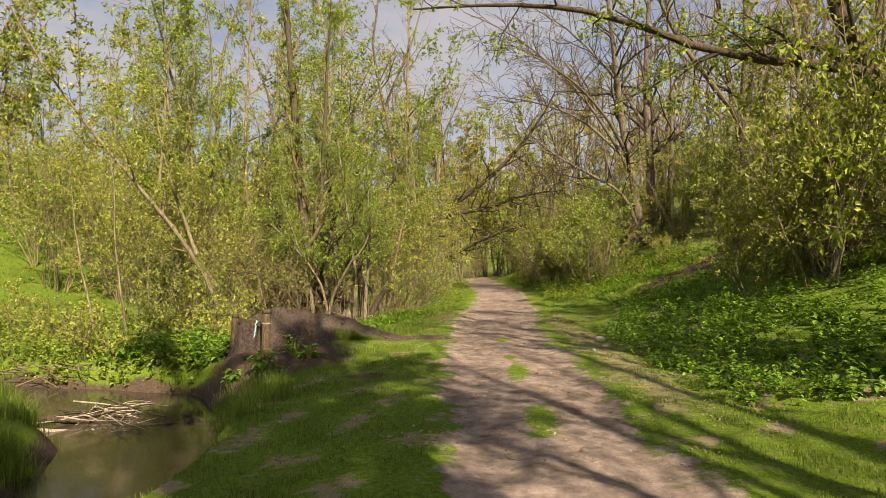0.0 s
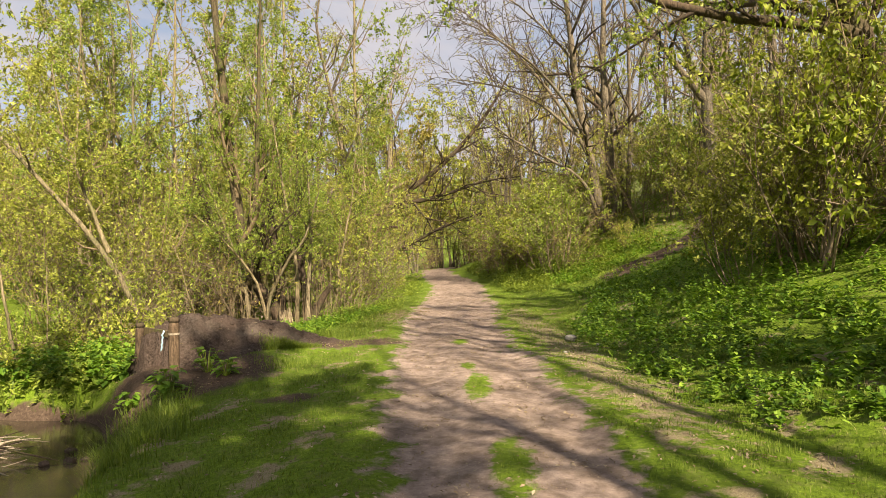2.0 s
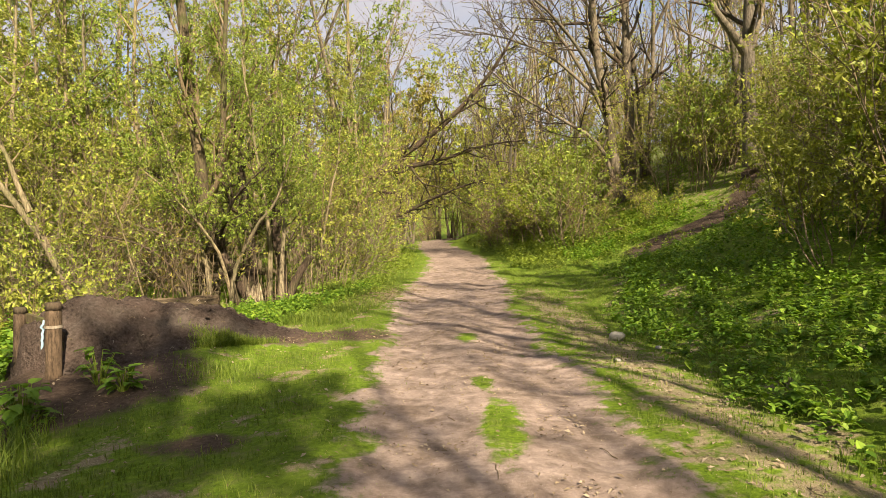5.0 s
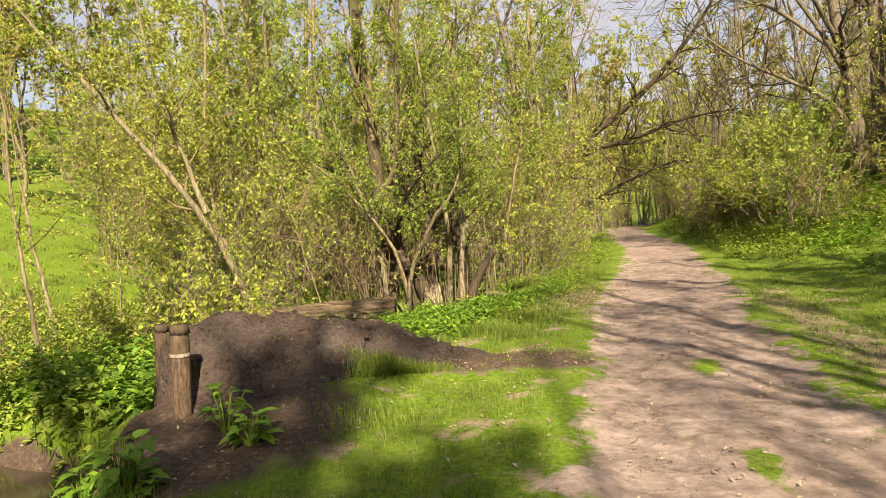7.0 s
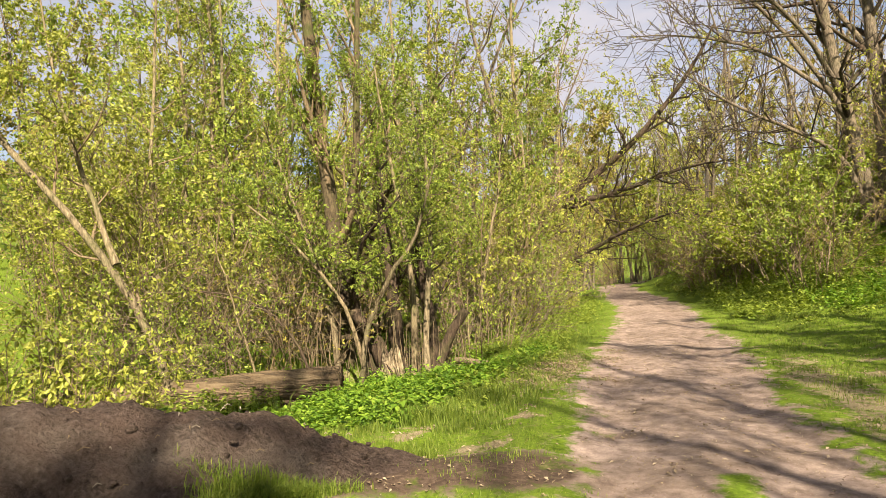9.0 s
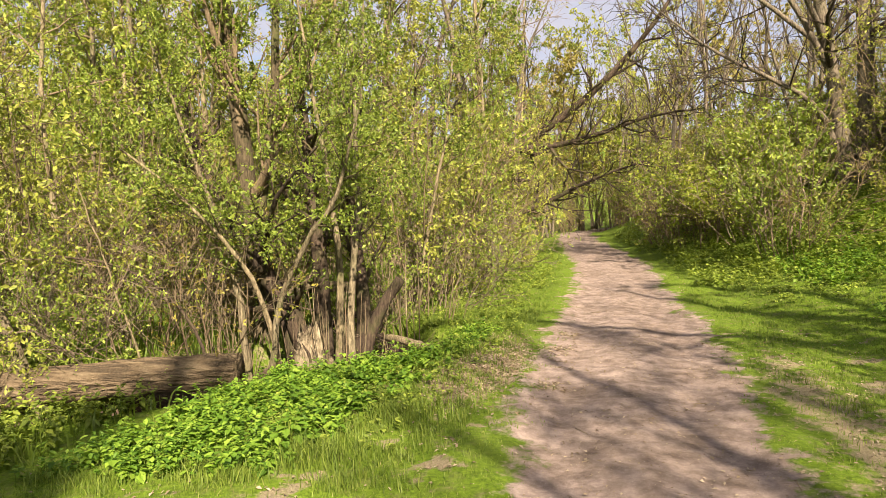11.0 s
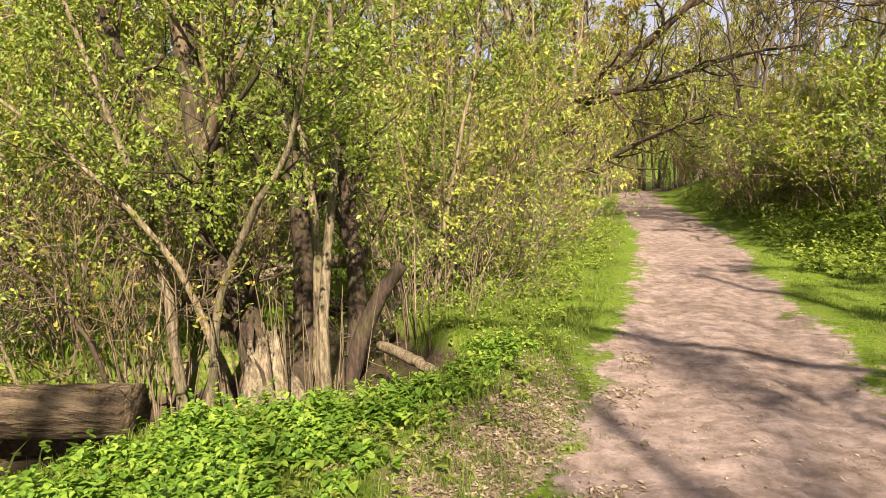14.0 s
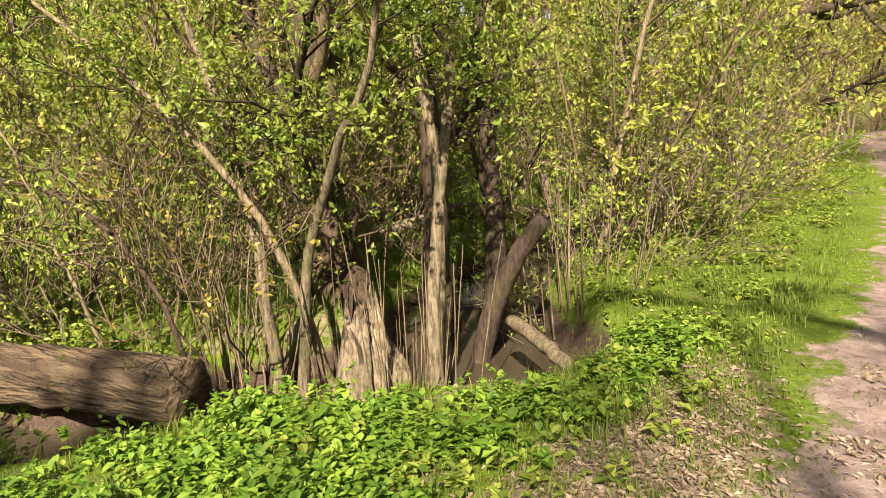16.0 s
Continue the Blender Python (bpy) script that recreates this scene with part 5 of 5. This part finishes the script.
pl = random_places(rg, 16000, (-26, -10.5, 8, 32), lambda x, y: (creek_edge(x, y) > 2.0) * np.clip(0.35 + 1.2 * ripple(x, y, 2.2, 50), 0, 1))
grass_blades("grass", "short meadow grass in uneven tufts on the slope", 308, pl, 0.10, 0.013, M_grass, 0.8)


def ramp_uw(x, y):
    return ((x - RX0) * AX + (y - RY0) * AY) / RLEN, -(x - RX0) * AY + (y - RY0) * AX


def ramp_foot(x, y):
    u, w = ramp_uw(x, y)
    t = ramp_top(u, w)
    return (u > 0.02) * smooth01((0.62 - u) / 0.25) * (w > 0.1) * (t > 0.005) * smooth01((0.27 + 0.14 * ripple(x, y, 0.5, 48) - t) / 0.12) * smooth01((run_in(x, y) - 0.35) / 0.3)


pl = random_places(rg, 3300, (-4.0, -0.4, 5.6, 9.6), ramp_foot)
grass_blades("grass", "green grass creeping over the foot of the earth ramp", 306, pl, 0.085, 0.0032, M_grass, 0.9, np.clip(ramp_top(*ramp_uw(pl[:, 0], pl[:, 1])) - 0.02, 0, 1))
pl = random_places(rg, 9000, (-3.5, 4.2, 0, 15), lambda x, y: grass_weight(x, y) * 0.5 + 0.5 * litter_mask(x, y) * (bare_mask(x, y) < 0.4))
grass_blades("dry_grass", "thin dry straw-coloured grass at the path edge", 304, pl, 0.045, 0.0025, M_grass_dry, 0.9)
for k, (x, y, n, s) in enumerate(((-3.45, 5.0, 900, 0.34), (-3.0, 4.5, 700, 0.3), (-5.9, 4.3, 900, 0.34), (-6.4, 4.9, 700, 0.32), (-1.6, 6.4, 400, 0.10), (-4.2, 2.2, 800, 0.3), (-5.0, 3.2, 700, 0.3),
                                  (-1.9, 10.2, 600, 0.18), (-1.5, 11.2, 500, 0.16), (-1.7, 13.6, 300, 0.18), (-2.1, 3.6, 500, 0.2), (-2.5, 4.3, 700, 0.26), (-2.75, 4.9, 600, 0.26), (-2.2, 2.8, 500, 0.2))):
    pl = np.stack([x + rg.normal(0, 0.2, n), y + rg.normal(0, 0.17, n)], 1)
    grass_blades("grass_tuft", "thick tuft of long green grass", 320 + k, pl, s, 0.0036, M_grass, 0.6)


def litter(name, label, seed, places, size, mat):
    rng = np.random.default_rng(seed)
    n = len(places)
    x, y = places[:, 0], places[:, 1]
    c = np.stack([x, y, height(x, y) + 0.012], 1)
    a = rng.uniform(0, 6.283, n)
    d = unit(np.stack([np.cos(a), np.sin(a), rng.normal(0, 0.3, n)], 1))
    s = unit(np.cross(d, np.array((0, 0, 1.0)) + rng.normal(0, 0.3, (n, 3))))
    L = size * rng.uniform(0.5, 1.4, n)[:, None]
    v = np.stack([c - d * L, c + s * L * 0.5 + (0, 0, 0.006), c + d * L, c - s * L * 0.5 + (0, 0, 0.004)], 1).reshape(-1, 3)
    sh = Shape()
    sh.add(v, np.arange(4 * n).reshape(-1, 4))
    return tagged(piece(name, sh, mat, smooth=False), label, "leaf litter", kind="stuff")


litter("leaf_litter", "scattered dry brown leaves beside the path", 401, random_places(rg, 15000, (-6, 9, 1, 24), lambda x, y: litter_mask(x, y) ** 1.5 + 0.03), 0.017, M_litter)
litter("pebbles", "small pale chips and crumbs on the trodden path", 402, random_places(rg, 5000, (-1.5, 2.6, 0, 20), lambda x, y: bare_mask(x, y) * (0.5 + 0.5 * ripple(x, y, 0.8, 46))), 0.009, M_litter)
litter("leaf_litter", "pale dry leaves and chips on the trodden verge by the clump", 403, random_places(rg, 5200, (-2.3, -0.3, 11.2, 15), lambda x, y: litter_mask(x, y) ** 2), 0.019, M_litter)
pl = random_places(rg, 5000, (-2.4, -0.4, 10.8, 15.2), lambda x, y: litter_mask(x, y) * np.clip(0.2 + 1.2 * ripple(x, y, 0.5, 49), 0, 1))
grass_blades("grass", "thin green grass sprouting through the dry leaves", 307, pl, 0.07, 0.003, M_grass, 0.7)
rt = np.random.default_rng(88)
for k in range(40):
    y = rt.uniform(2, 18)
    x = path_x(y) + rt.uniform(-1.6, 1.8)
    a, ln = rt.uniform(0, 6.28), rt.uniform(0.06, 0.28)
    z = float(height(x, y)) + 0.008
    stick_thing("twig", [(x, y, z), (x + math.cos(a) * ln * 0.5, y + math.sin(a) * ln * 0.5 + 0.01, z + 0.006), (x + math.cos(a) * ln, y + math.sin(a) * ln, z)], 0.004, 0.002, M_twig_brown,
                "thin dry twig lying on the path", "twig", 4, 0.05, k, True, 5)
